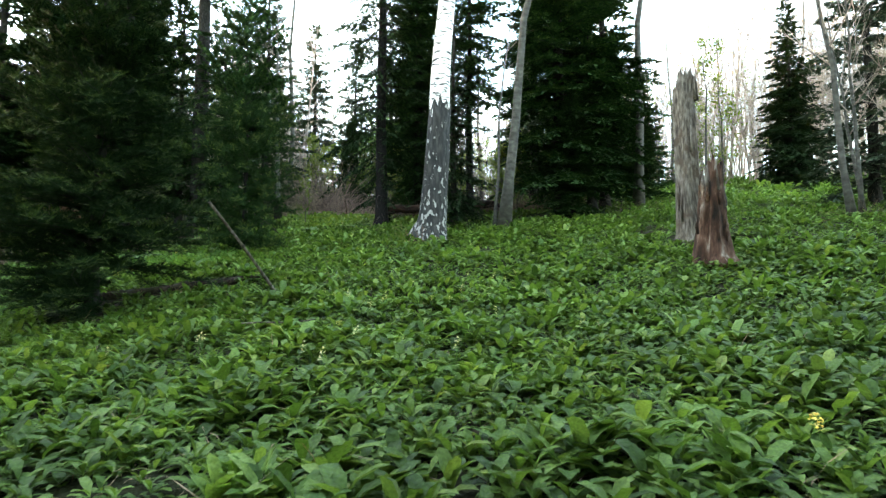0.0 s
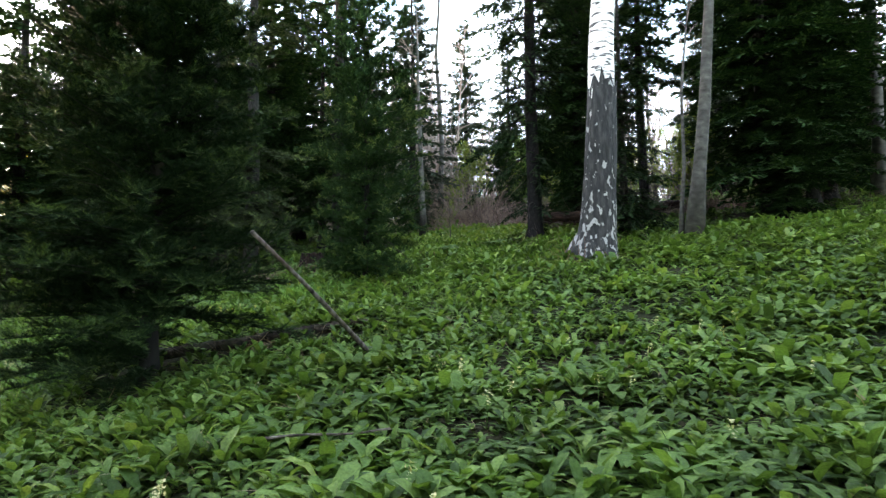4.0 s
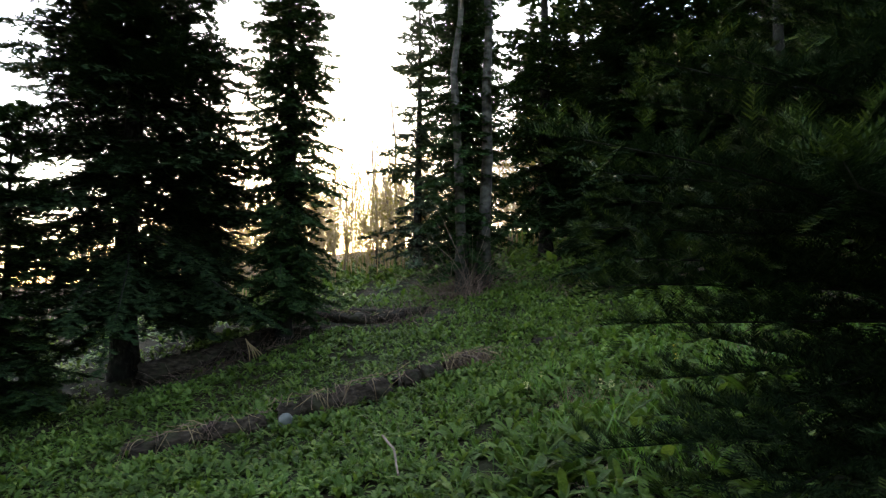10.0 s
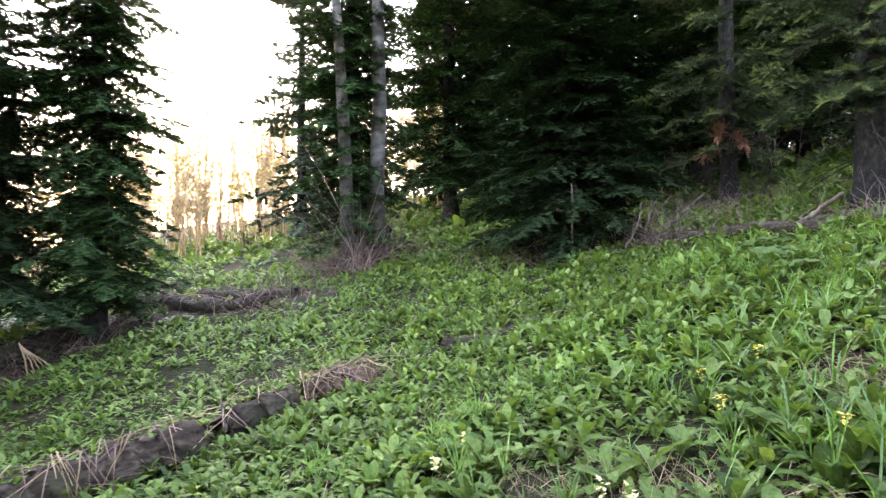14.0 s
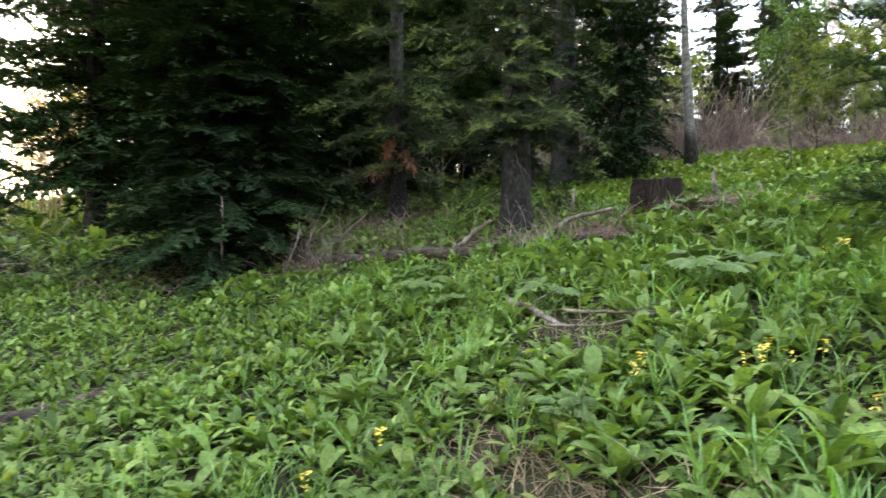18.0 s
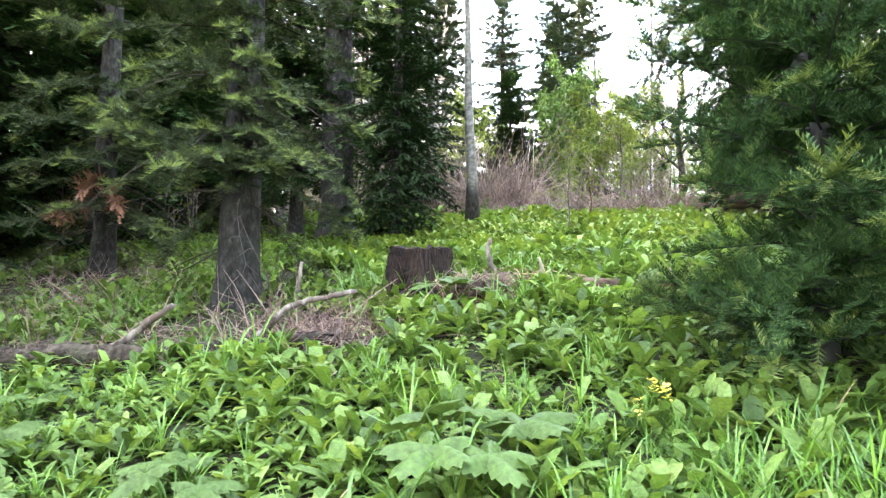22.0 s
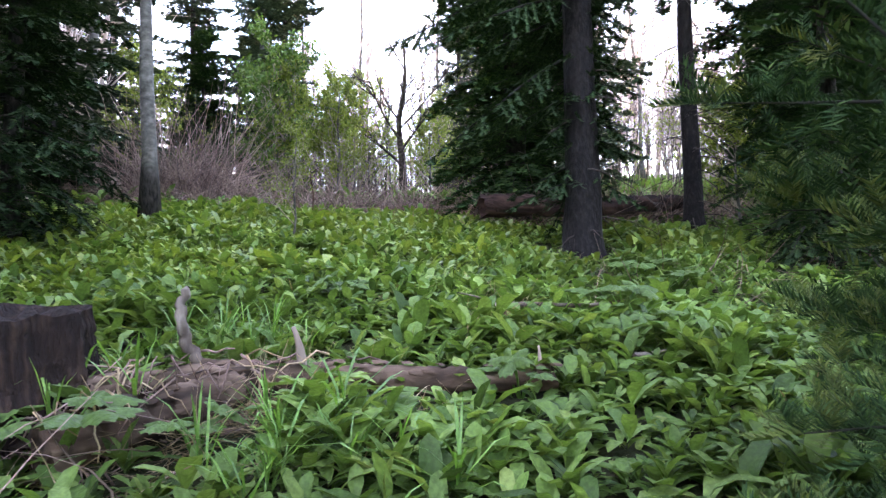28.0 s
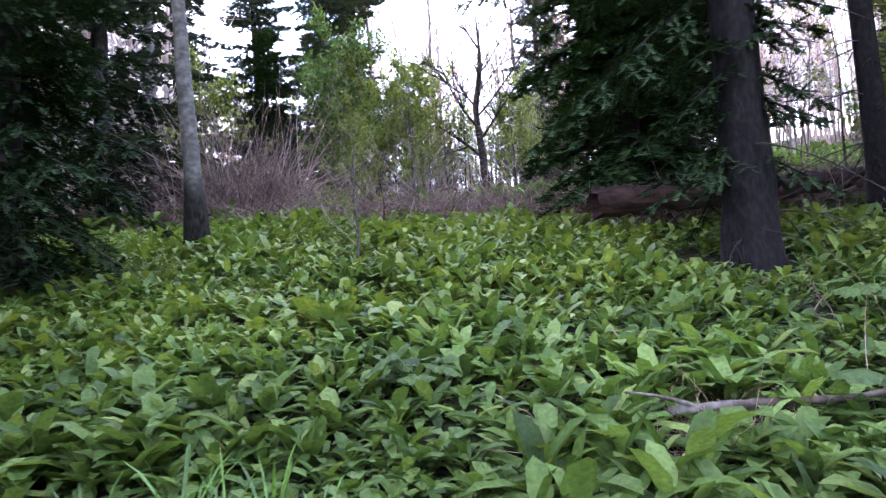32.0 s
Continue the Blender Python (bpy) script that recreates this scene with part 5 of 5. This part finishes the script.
canes("dead_canes", "tangle of brown dead canes along a bank", [(-8.5, 34, 1.3, 1), (-6.6, 32.6, 1.1, 0.8), (-4.6, 30.6, 0.9, 0.8), (-3.0, 28.9, 0.8, 0.6), (-1.7, 27.6, 0.7, 0.5), (-0.5, 26.8, 0.7, 0.5), (1, 26.2, 0.8, 0.5), (2.8, 26.1, 0.9, 0.6), (4.6, 26.4, 1, 0.7), (0.5, 24.6, 1.2, 0.3)], 13000, 0.75, 1, CANES, 0.009)
canes("dead_canes", "tall pinkish dead stems at the wood's edge", [(-7.3, 33.0, 0.5, 0.6), (-6.5, 33.0, 0.45, 0.6), (-5.8, 32.6, 0.4, 0.5)], 1400, 2.3, 2, PINKCANE, 0.010, 0.65)
canes("dead_twigs", "tall dead twigs hanging round a pair of trunks", [(-18.3, 16.3, 0.55, 0.5), (-18.7, 16.5, 0.4, 0.4), (-17.9, 16.1, 0.4, 0.4)], 340, 1.8, 12, CANES, 0.006, 0.8)
canes("dead_twigs", "earthy bank with roots and broken branches", [(-18.0, 14.3, 0.9, 0.35), (-19.2, 13.2, 0.7, 0.35), (-17.2, 13.6, 0.5, 0.3), (-20.2, 12.4, 0.7, 0.3), (-17.5, 9.5, 0.3, 0.5), (-18.2, 10.8, 0.35, 0.5)], 1300, 0.4, 18)
canes("dead_twigs", "brown dead twigs and canes under the spruces", [(-10, 17.9, 1.0, 0.3), (-8.6, 17.7, 0.4, 0.2), (-12.4, 18.2, 0.5, 0.4), (-18.3, 16.2, 0.6, 0.5), (-14, 16.8, 0.9, 0.4), (11.6, 17, 0.6, 0.6), (6, 24, 2, 1), (-1, 20.3, 1.5, 0.5)], 1500, 0.55, 3)


canes("dead_twigs", "brown roots and twigs over crumbling wood", [(-7.35, 18.6, 0.22, 0.12), (-7.0, 18.72, 0.2, 0.1), (-7.6, 18.75, 0.15, 0.12)], 260, 0.28, 17)
canes("dead_fern", "rusty dead fern fronds at the foot of a birch", [(-0.62, 16.95, 0.22, 0.15)], 260, 0.4, 14, RUSTY)


canes("dead_twigs", "mound of arching brown dead twigs under a spruce", [(-12.0, 17.35, 0.28, 0.18)], 240, 0.6, 15)
canes("dead_twigs", "dead twigs littering the ground between spruce trunks", [(-11.6, 20.4, 1.0, 0.9), (-13.0, 21.4, 1.0, 0.8), (-12.2, 19.2, 0.9, 0.7)], 900, 0.45, 19)
canes("dead_twigs", "brown twigs strewn over bare ground beside a stump", [(-8.6, 18.1, 0.6, 0.4), (-8.3, 17.5, 0.4, 0.3)], 420, 0.4, 16)


def dead_sapling(x, y, h, lean, seed, label="thin pale dead sapling before dark spruce boughs", mat=None):
    r = np.random.default_rng(seed)
    root = thing("dead_sapling", label, "sapling", at(x, y))
    u = np.linspace(0, 1, 9)
    p = np.stack([lean * u + 0.05 * np.sin(u * 5 + seed), 0.03 * np.sin(u * 4), h * u - 0.05], -1)
    g = Geo()
    tube(g, p, np.linspace(0.022, 0.009, 9), 7, 1 + 0.1 * r.standard_normal((9, 7)))
    part("stem", g, mat or DEADWOOD, root)
    for k in range(5):
        g = Geo()
        q = p[3 + k]
        d = unit(np.array([r.normal(0, 1), r.normal(0, 1), 0.6])) * r.uniform(0.15, 0.4)
        tube(g, np.stack([q, q + d * 0.5, q + d + [0, 0, -0.03]]), [0.006, 0.005, 0.002], 5)
        part("twig", g, mat or DEADWOOD, root)


dead_sapling(-13.14, 16.87, 1.25, -0.1, 3)
dead_sapling(-12.35, 17.0, 0.8, 0.25, 4)
dead_sapling(-4.37, 27.9, 1.0, 0.05, 6, "small brown dead sapling before a bank of canes", ROTWOOD)


# ---- the herb layer ----
TRAIL = np.array([(0, -2), (0, 4.4), (-2, 5.4), (-7.3, 9.2), (-7.2, 12), (-7.4, 15), (-6.6, 18.5)], float)


def off_line(x, y, line):
    best = np.full(x.shape, 1e9)
    for (ax, ay), (bx, by) in zip(line[:-1], line[1:]):
        t = np.clip(((x - ax) * (bx - ax) + (y - ay) * (by - ay)) / ((bx - ax) ** 2 + (by - ay) ** 2), 0, 1)
        best = np.minimum(best, np.hypot(x - ax - t * (bx - ax), y - ay - t * (by - ay)))
    return best


BARE_SPOTS = ((-5.5, 13.5, 0.4), (-6.85, 13.0, 0.26), (-8.4, 12.9, 0.25), (-9.2, 11.2, 0.3), (-7.75, 12.4, 0.3), (-8.06, 12.62, 0.28), (-8.2, 14.4, 0.35), (-8.75, 11.5, 0.25), (-10.2, 17.8, 0.9), (-11.3, 17.6, 0.6), (-9.2, 17.5, 0.45), (-8.5, 17.6, 0.4), (-6.3, 18.7, 0.3), (-6.9, 18.75, 0.4), (-7.2, 18.75, 0.5), (-6.1, 18.6, 0.25), (-5.6, 18.45, 0.25), (-4.8, 19.7, 0.3), (-12.3, 12.3, 0.3), (-5.9, 10.6, 1.25), (-13.8, 17.9, 1.5), (-13.0, 21.6, 1.1), (-10.9, 22.6, 0.8), (-19, 8.6, 1.9), (-18.5, 16.4, 0.9),
              # (-9.2, 20.3) and (-9.9, 21.2) bare the soil to imitate spruce shade on herbs
              (-2.2, 22.3, 0.8), (-9.8, 19.3, 0.6), (-9.2, 20.3, 0.9), (-9.9, 21.2, 0.9), (-8.6, 17.9, 0.6), (-8.3, 17.2, 0.5), (-9.4, 18.5, 0.7), (-8.2, 19.4, 0.35), (-18.7, 11.6, 0.8), (-12.5, 10, 0.2), (-8.7, 9.6, 0.3), (4, 22.2, 2), (-7.9, 19.2, 0.4), (-5.2, 16.4, 0.35), (-5.2, 11.2, 0.35), (-4.6, 11.4, 0.35), (-4.0, 11.6, 0.35))


EARTH = np.array([(-17.3, 8.4), (-17.5, 9.5), (-17.9, 10.4), (-18.6, 11.5), (-19.9, 12.3), (-18.6, 12.95), (-17.3, 13.5), (-16.9, 14.2)], float)
BANK = np.array([(-9, 34), (-6.6, 32.4), (-4.5, 30.3), (-3, 28.7), (-1.7, 27.4), (-0.5, 26.6), (1, 26), (4.5, 26)], float)


def herb_mask(x, y, rngh):
    keep = np.where(off_line(x, y, BANK) < 0.8, 0.2, 1.0)
    keep = np.where(off_line(x, y, EARTH) < 0.5 + 0.15 * np.sin(3.1 * x + 2.3 * y), 0.12, keep)
    for a, b, r in BARE_SPOTS:
        keep *= 1 - 0.93 * np.exp(-(((x - a) ** 2 + (y - b) ** 2) / r ** 2) ** 2)
    blotch = np.sin(1.3 * x + 2 * np.sin(0.8 * y)) * np.sin(1.1 * y + 1.5 * np.sin(0.7 * x))
    return rngh.random(len(x)) < keep * np.clip(1.0 + 0.35 * blotch, 0.3, 1)


def leaf_blades(geo, base, az, elev, length, width, curl, full=True):
    """Arching lance-shaped leaves with a folded midrib."""
    n = len(base)
    h = np.stack([np.cos(az), np.sin(az), np.zeros(n)], -1)
    side = np.stack([-np.sin(az), np.cos(az), np.zeros(n)], -1)
    up = np.array([0, 0, 1.0])

    def point(u):
        a = elev - curl * u
        a0 = elev
        am = (a + a0) / 2
        return base + (h * np.cos(am)[:, None] + up * np.sin(am)[:, None]) * (length * u)[:, None]

    def normal(u):
        a = elev - curl * u
        return -h * np.sin(a)[:, None] + up * np.cos(a)[:, None]

    if full:
        verts = [point(0.0)]
        for u, w in ((0.2, 0.5), (0.5, 1.0), (0.82, 0.84)):
            c, nn = point(u), normal(u)
            o = side * (width * w * 0.5)[:, None]
            f = nn * (width * w * 0.17)[:, None]
            verts += [c + o + f, c, c - o + f]
        verts.append(point(1.0))
        V = np.stack(verts, 1)
        b = np.arange(n) * 11
        t = [(0, 2, 1), (0, 3, 2), (7, 8, 10), (8, 9, 10)]
        q = [(1, 2, 5, 4), (2, 3, 6, 5), (4, 5, 8, 7), (5, 6, 9, 8)]
        geo.add(V.reshape(-1, 3), np.concatenate([np.stack([b + i for i in f], -1) for f in t]), np.concatenate([np.stack([b + i for i in f], -1) for f in q]))
    else:
        verts = [point(0.0)]
        for u, w in ((0.34, 0.88), (0.78, 0.84)):
            c, nn = point(u), normal(u)
            o = side * (width * w * 0.5)[:, None]
            f = nn * (width * w * 0.15)[:, None]
            verts += [c + o + f, c - o + f]
        verts.append(point(1.0))
        V = np.stack(verts, 1)
        b = np.arange(n) * 6
        geo.add(V.reshape(-1, 3), np.concatenate([np.stack([b + i for i in f], -1) for f in ((0, 2, 1), (3, 4, 5))]), np.stack([b + i for i in (1, 2, 4, 3)], -1))


def herbs(name, label, inner, outer, per_m2, size, seed, full, leaves=5, mat=LEAF, box=(-34, 24, -4, 46), wide=0.36, upright=0.72, spread=0.42, clump=0.2, arching=True):
    rngh = np.random.default_rng(seed)
    n = int(per_m2 * (box[1] - box[0]) * (box[3] - box[2]))
    cx, cy = rngh.uniform(box[0], box[1], n // 4 + 1), rngh.uniform(box[2], box[3], n // 4 + 1)
    x, y = np.repeat(cx, 4) + rngh.normal(0, clump, 4 * len(cx)), np.repeat(cy, 4) + rngh.normal(0, clump, 4 * len(cx))
    d = off_line(x, y, TRAIL)
    ok = (d >= inner) & (d < outer)
    x, y = x[ok], y[ok]
    ok = herb_mask(x, y, rngh)
    x, y = x[ok], y[ok]
    m = rngh.integers(max(2, leaves - 2), leaves + 3, len(x))
    i = np.repeat(np.arange(len(x)), m)
    k = len(i)
    no = np.arange(k) - np.repeat(np.cumsum(m) - m, m)
    inner_leaf = no / m[i]
    lush = 1 + 0.28 * np.sin(2.3 * x + 1.7 * np.sin(1.1 * y)) * np.sin(1.9 * y + 2.1 * np.sin(0.9 * x))
    small = 1 / (1 + np.exp((x + 8.3) / 0.5)) / (1 + np.exp((y - 16.5) / 0.5))  # the western slope bears smaller plants
    vig = ((0.65 + 0.6 * rngh.random(len(x))) * lush * (1 - 0.32 * small))[i]
    # the open slope bears arching plants, the glade beyond more upright ones
    glade = 1 / (1 + np.exp(-(y - 16.8) / 0.5))
    arch = np.maximum(0.65 / (1 + np.exp(-(x + 4.5) / 0.8)) * (y < 17), 0.2 * glade)[i] if arching else np.zeros(k)
    stand = rngh.normal(0, 0.18, len(x))[i]
    az = rngh.uniform(0, 6.283, len(x))[i] + no * 2.4 + rngh.normal(0, 0.25, k)
    tilt = rngh.normal(0, 0.12, (len(x), 2))[i]
    stalk = (0.10 + 0.5 * inner_leaf) * size * vig * (0.7 + 0.3 * arch)
    base = np.stack([x[i] + tilt[:, 0] * stalk + rngh.normal(0, 0.006, k), y[i] + tilt[:, 1] * stalk + rngh.normal(0, 0.006, k), np.zeros(k)], -1)
    base[:, 2] = rough_land(base[:, 0], base[:, 1]) + stalk - 0.02
    L = size * vig * rngh.uniform(0.7, 1.15, k) * (1.1 - 0.35 * np.maximum(0, inner_leaf - 0.5)) * (1 + 0.06 * arch)
    W = L * rngh.uniform(0.75, 1.2, k) * wide * (1 + 0.12 * arch)
    elev = upright - 0.22 * arch + 0.5 * (inner_leaf - 0.4) + stand + rngh.normal(0, spread * 0.55, k)
    curl = np.clip(rngh.normal(1.0, 0.3, len(x))[i] + 0.4 * arch + rngh.normal(0, 0.3, k), 0.1, 2.4)
    g = Geo()
    leaf_blades(g, base, az, np.clip(elev, 0.15, 1.5), L, W, curl, full)
    ob = part(name, g, mat, smooth=full)
    tagged(ob, label, "herbs", kind="stuff")


HERB = "thick carpet of fresh green lance-leaved spring herbs"
herbs("herb_carpet", HERB, 0.0, 2.4, 100, 0.165, 1, True, 6, upright=1.0, wide=0.36)
herbs("herb_carpet", HERB, 2.4, 6.0, 100, 0.165, 2, False, 6, upright=0.95, wide=0.38)
herbs("herb_carpet", HERB, 6.0, 12.0, 52, 0.19, 3, False, 5)
herbs("herb_carpet", HERB, 12.0, 40.0, 9, 0.33, 7, False, 5, box=(-55, 1, 2, 48))
herbs("herb_carpet", HERB, 12.0, 40.0, 6, 0.33, 17, False, 5, box=(15, 30, 2, 48))
herbs("herb_carpet", HERB, 12.0, 40.0, 9, 0.33, 18, False, 5, box=(1, 15, 27, 48))
herbs("herb_carpet", HERB, 4.5, 40.0, 36, 0.2, 19, False, 5, box=(1, 15, 8, 27))
herbs("herb_carpet", HERB, 0.0, 14.0, 62, 0.15, 31, False, 5, box=(-25, -8.6, 6, 17.5), upright=0.95, wide=0.38)
herbs("low_herbs", "low small-leaved green plants between the taller herbs", 0.0, 3.5, 75, 0.085, 4, False, 6, wide=0.48, upright=0.5, spread=0.3)
herbs("broad_herbs", "clumps of large broad-leaved green herbs", 0.0, 4.5, 8, 0.2, 8, True, 6, box=(-11, 0, 9.5, 23), wide=0.37, upright=0.95)
# these lighter herbs stand in for a sunlit strip
herbs("sunlit_herbs", "low spring plants coloured sunlit yellow-green on the far side of the glade", 1.5, 14.0, 70, 0.18, 26, False, 5, SUNHERB, box=(-9.5, 0.5, 21.5, 29.5), wide=0.36, upright=0.9)
herbs("grass_tufts", "tufts of narrow fresh green grass", 0.0, 4.5, 17, 0.28, 5, False, 9, GRASS, box=(-11, -6.4, 9.2, 20), wide=0.035, upright=1.25, spread=0.2, arching=False)
herbs("grass_tufts", "patch of upright blue-green grass under a fir", 0.0, 4.5, 110, 0.21, 25, False, 7, GRASS, box=(-6.9, -4.7, 13.6, 15.4), wide=0.035, upright=1.35, spread=0.2, arching=False)
herbs("dry_grass", "straw-coloured dead grass and litter", 0.0, 6.0, 10, 0.22, 6, False, 5, STRAW, wide=0.03, upright=0.3, spread=0.35, arching=False)


canes("dry_stalks", "pale dry grass stalks lying over log and litter", [(-7.4, 18.7, 0.35, 0.12), (-6.6, 18.85, 0.3, 0.12), (-10.8, 17.5, 0.7, 0.15), (-12.5, 10.6, 0.15, 0.5), (-12.45, 11.3, 0.13, 0.4), (-12.35, 12.0, 0.14, 0.2), (-12.7, 9.6, 0.15, 0.4), (-12.9, 8.8, 0.2, 0.6), (-8.9, 10.9, 0.25, 0.25), (-8.4, 17.7, 0.4, 0.15), (-10, 17.6, 0.8, 0.2), (-5.0, 19.75, 0.22, 0.15), (-4.7, 19.7, 0.22, 0.12), (-12.35, 12.15, 0.25, 0.2), (-12.2, 12.3, 0.2, 0.15), (-5.5, 13.5, 0.4, 0.3), (-6.85, 13.0, 0.25, 0.2), (-8.4, 12.9, 0.25, 0.2), (-9.2, 11.2, 0.2, 0.2), (-7.75, 12.4, 0.2, 0.18), (-8.06, 12.62, 0.2, 0.15), (-8.2, 14.4, 0.25, 0.15), (-8.75, 11.5, 0.2, 0.18), (-7.6, 18.5, 0.3, 0.15), (-7.2, 18.6, 0.3, 0.12), (-7.2, 18.6, 0.3, 0.12), (-6.9, 18.75, 0.25, 0.1), (-8.1, 18.8, 0.25, 0.2), (-4.6, 11.35, 0.5, 0.2), (-0.6, 17.1, 0.15, 0.12)], 6000, 0.24, 4, STRAW, 0.003)


# ---- broad-leaved plants and flowers ----
def hogweed(size, seed):
    """A plant of a few large lobed leaves on stalks."""
    r = np.random.default_rng(seed)
    root = thing("hogweed", "large-leaved hogweed with deeply lobed green leaves", "plant", group="hogweed plants")
    for i in range(int(r.integers(4, 7))):
        az, el = i * 1.25 + r.uniform(0, 0.6), r.uniform(0.5, 1.0)
        L = size * r.uniform(0.7, 1.1)
        h = np.array([math.cos(az), math.sin(az), 0])
        top = h * L * 0.75 * math.cos(el) + np.array([0, 0, L * 0.95 * math.sin(el) + 0.04])
        g = Geo()
        tube(g, np.stack([[0, 0, -0.03], top * 0.5 + [0, 0, 0.03], top]), [0.008, 0.006, 0.004], 6)
        stalk = part("stalk", g, GRASS, root)
        n = 57
        th = np.linspace(-2.7, 2.7, n)
        lobes = 0.34 + 0.66 * np.abs(np.cos(th * 2.5)) ** 0.9 + 0.13 * (np.arange(n) % 2)
        rr = L * 0.62 * lobes * (1 - 0.16 * np.abs(th))
        side = np.array([-h[1], h[0], 0])
        tilt = -0.15 + r.normal(0, 0.35)
        out = unit(h + np.array([0, 0, tilt]))
        nrm = np.cross(out, side)
        rim = top + np.cos(th)[:, None] * rr[:, None] * out + np.sin(th)[:, None] * rr[:, None] * side
        wave = 0.07 * L * np.cos(th * 5.0) - 0.34 * rr ** 2 / L
        rim = rim + nrm * wave[:, None]
        mid = top + (rim - top) * 0.5 + nrm * (0.10 * rr[:, None] * np.abs(np.cos(th * 2.5))[:, None])
        j = np.arange(n - 1)
        g = Geo()
        g.add(np.concatenate([[top], mid, rim]), np.stack([0 * j, 1 + j, 2 + j], -1), np.stack([1 + j, 1 + n + j, 2 + n + j, 2 + j], -1))
        part("leaf", g, BIGLEAF, stalk, smooth=True)
    return root


plants = [hogweed(0.34, 1), hogweed(0.26, 2)]
for i, (x, y, k) in enumerate(((-7.3, 15.0, 1.25), (-4.25, 18.95, 1.0), (-4.0, 19.4, 1.0), (-5.5, 18.45, 0.9), (-7.55, 18.5, 1.0), (-7.05, 18.4, 0.8), (-9.8, 15.5, 1.0), (-9.4, 15.1, 0.8), (-7.55, 18.9, 0.7),
                             (-6.65, 16.8, 0.8), (-2.8, 20.6, 1.0), (-10.0, 16.3, 1.0), (-8.5, 15.1, 0.9), (-5.8, 20.6, 1.0), (-3.0, 19.9, 0.9), (-8.0, 13.1, 0.8))):
    src = plants[i % 2]
    spot = pose(*at(x, y), 0, 0, 67 * i)
    if i < 2:
        src.matrix_world = spot @ Matrix.Diagonal((k, k, k, 1))
    else:
        keep = src.scale.copy()
        src.scale = (k, k, k)
        copy_thing(src, spot)
        src.scale = keep


def broad_herb(seed):
    """One upright plant of five to seven broad leaves."""
    r = np.random.default_rng(seed)
    root = thing("broad_leaved_herb", "upright herb with large broad fresh green leaves", "plant", group="broad-leaved herbs")
    n = int(r.integers(5, 8))
    g = Geo()
    tube(g, [(0, 0, -0.04), (0.003, 0, 0.04), (0, 0.003, 0.1)], [0.007, 0.006, 0.004], 6)
    part("stem", g, GRASS, root)
    for k in range(n):
        u = k / n
        L = 0.2 * r.uniform(0.75, 1.15) * (1.1 - 0.3 * u)
        g = Geo()
        leaf_blades(g, np.array([[r.normal(0, 0.006), r.normal(0, 0.006), 0.09 * u]]), np.array([k * 2.4 + r.normal(0, 0.25)]),
                    np.array([np.clip(0.7 + 0.55 * u + r.normal(0, 0.15), 0.3, 1.4)]), np.array([L]), np.array([L * r.uniform(0.36, 0.5)]), np.array([r.uniform(0.6, 1.4)]), True)
        part("leaf", g, LEAF, root)
    return root


herb_kinds = [broad_herb(60 + i) for i in range(5)]
rb = np.random.default_rng(77)
bx, by = rb.uniform(-10.5, -3.5, 900), rb.uniform(9.6, 21.5, 900)
near_line = off_line(bx, by, TRAIL)
fits = (near_line > 0.3) & (near_line < 2.6) & herb_mask(bx, by, rb)
for i, (x, y) in enumerate(list(zip(bx[fits], by[fits]))[:150]):
    k = float(rb.uniform(0.75, 1.2))
    spot = pose(*at(float(x), float(y)), float(rb.normal(0, 5)), float(rb.normal(0, 5)), float(rb.uniform(0, 360))) @ Matrix.Diagonal((k, k, k, 1))
    if i < len(herb_kinds):
        herb_kinds[i].matrix_world = spot
    else:
        src = herb_kinds[i % len(herb_kinds)]
        made = copy_thing(src, spot)
        made.matrix_basis = spot


def flower(seed, mat, h, label):
    r = np.random.default_rng(seed)
    root = thing("yellow_flower", label, "flower", group="yellow flowers")
    g = Geo()
    tube(g, [(0, 0, -0.02), (0.005, 0, h * 0.5), (0, 0.005, h)], [0.003, 0.0025, 0.002], 5)
    part("stem", g, GRASS, root)
    n = 20
    P = np.stack([r.normal(0, 0.012, n), r.normal(0, 0.012, n), h * r.uniform(0.7, 1.05, n)], -1)
    a = unit(np.stack([r.normal(0, 1, n), r.normal(0, 1, n), r.uniform(-0.3, 0.6, n)], -1))
    b = unit(np.cross(a, [0.1, 0, 1.0]))
    q = np.stack([P, P + a * 0.012 + b * 0.009, P + a * 0.026, P + a * 0.012 - b * 0.009], 1)
    g = Geo()
    g.add(q, np.arange(4 * n).reshape(-1, 4))
    tagged(part("blossom", g, mat, root), "cluster of small yellow petals")
    return root


kinds = [flower(1, PETAL, 0.24, "small yellow flower on a thin stem"), flower(2, PALE, 0.29, "pale yellow flower spike among leaves")]
rf = np.random.default_rng(12)
first = set()
for x, y, n, k, sp in ((-7.1, 13.4, 5, 0, 0.12), (-6.7, 12.9, 5, 0, 0.15), (-6.4, 13.1, 6, 0, 0.2), (-6.0, 13.3, 3, 1, 0.15), (-7.6, 13.3, 2, 0, 0.05), (2.0, 3.4, 2, 0, 0.05), (-1.7, 8.8, 3, 1, 0.25), (-0.3, 8.6, 5, 1, 0.4),
                       (-8.6, 11.05, 3, 1, 0.1), (-9.9, 11.1, 2, 1, 0.1), (-6.35, 15.55, 3, 0, 0.1), (0.6, 10.8, 4, 1, 0.6), (0.5, 7.0, 9, 1, 1.6), (-1.5, 7.5, 6, 1, 1.2), (-9.0, 12.0, 4, 0, 0.8)):
    for _ in range(n):
        px, py = x + rf.normal(0, sp), y + rf.normal(0, sp)
        spot = pose(*at(px, py), float(rf.normal(0, 8)), float(rf.normal(0, 8)), float(rf.uniform(0, 360)))
        if k not in first:
            first.add(k)
            kinds[k].matrix_world = spot
        else:
            copy_thing(kinds[k], spot)
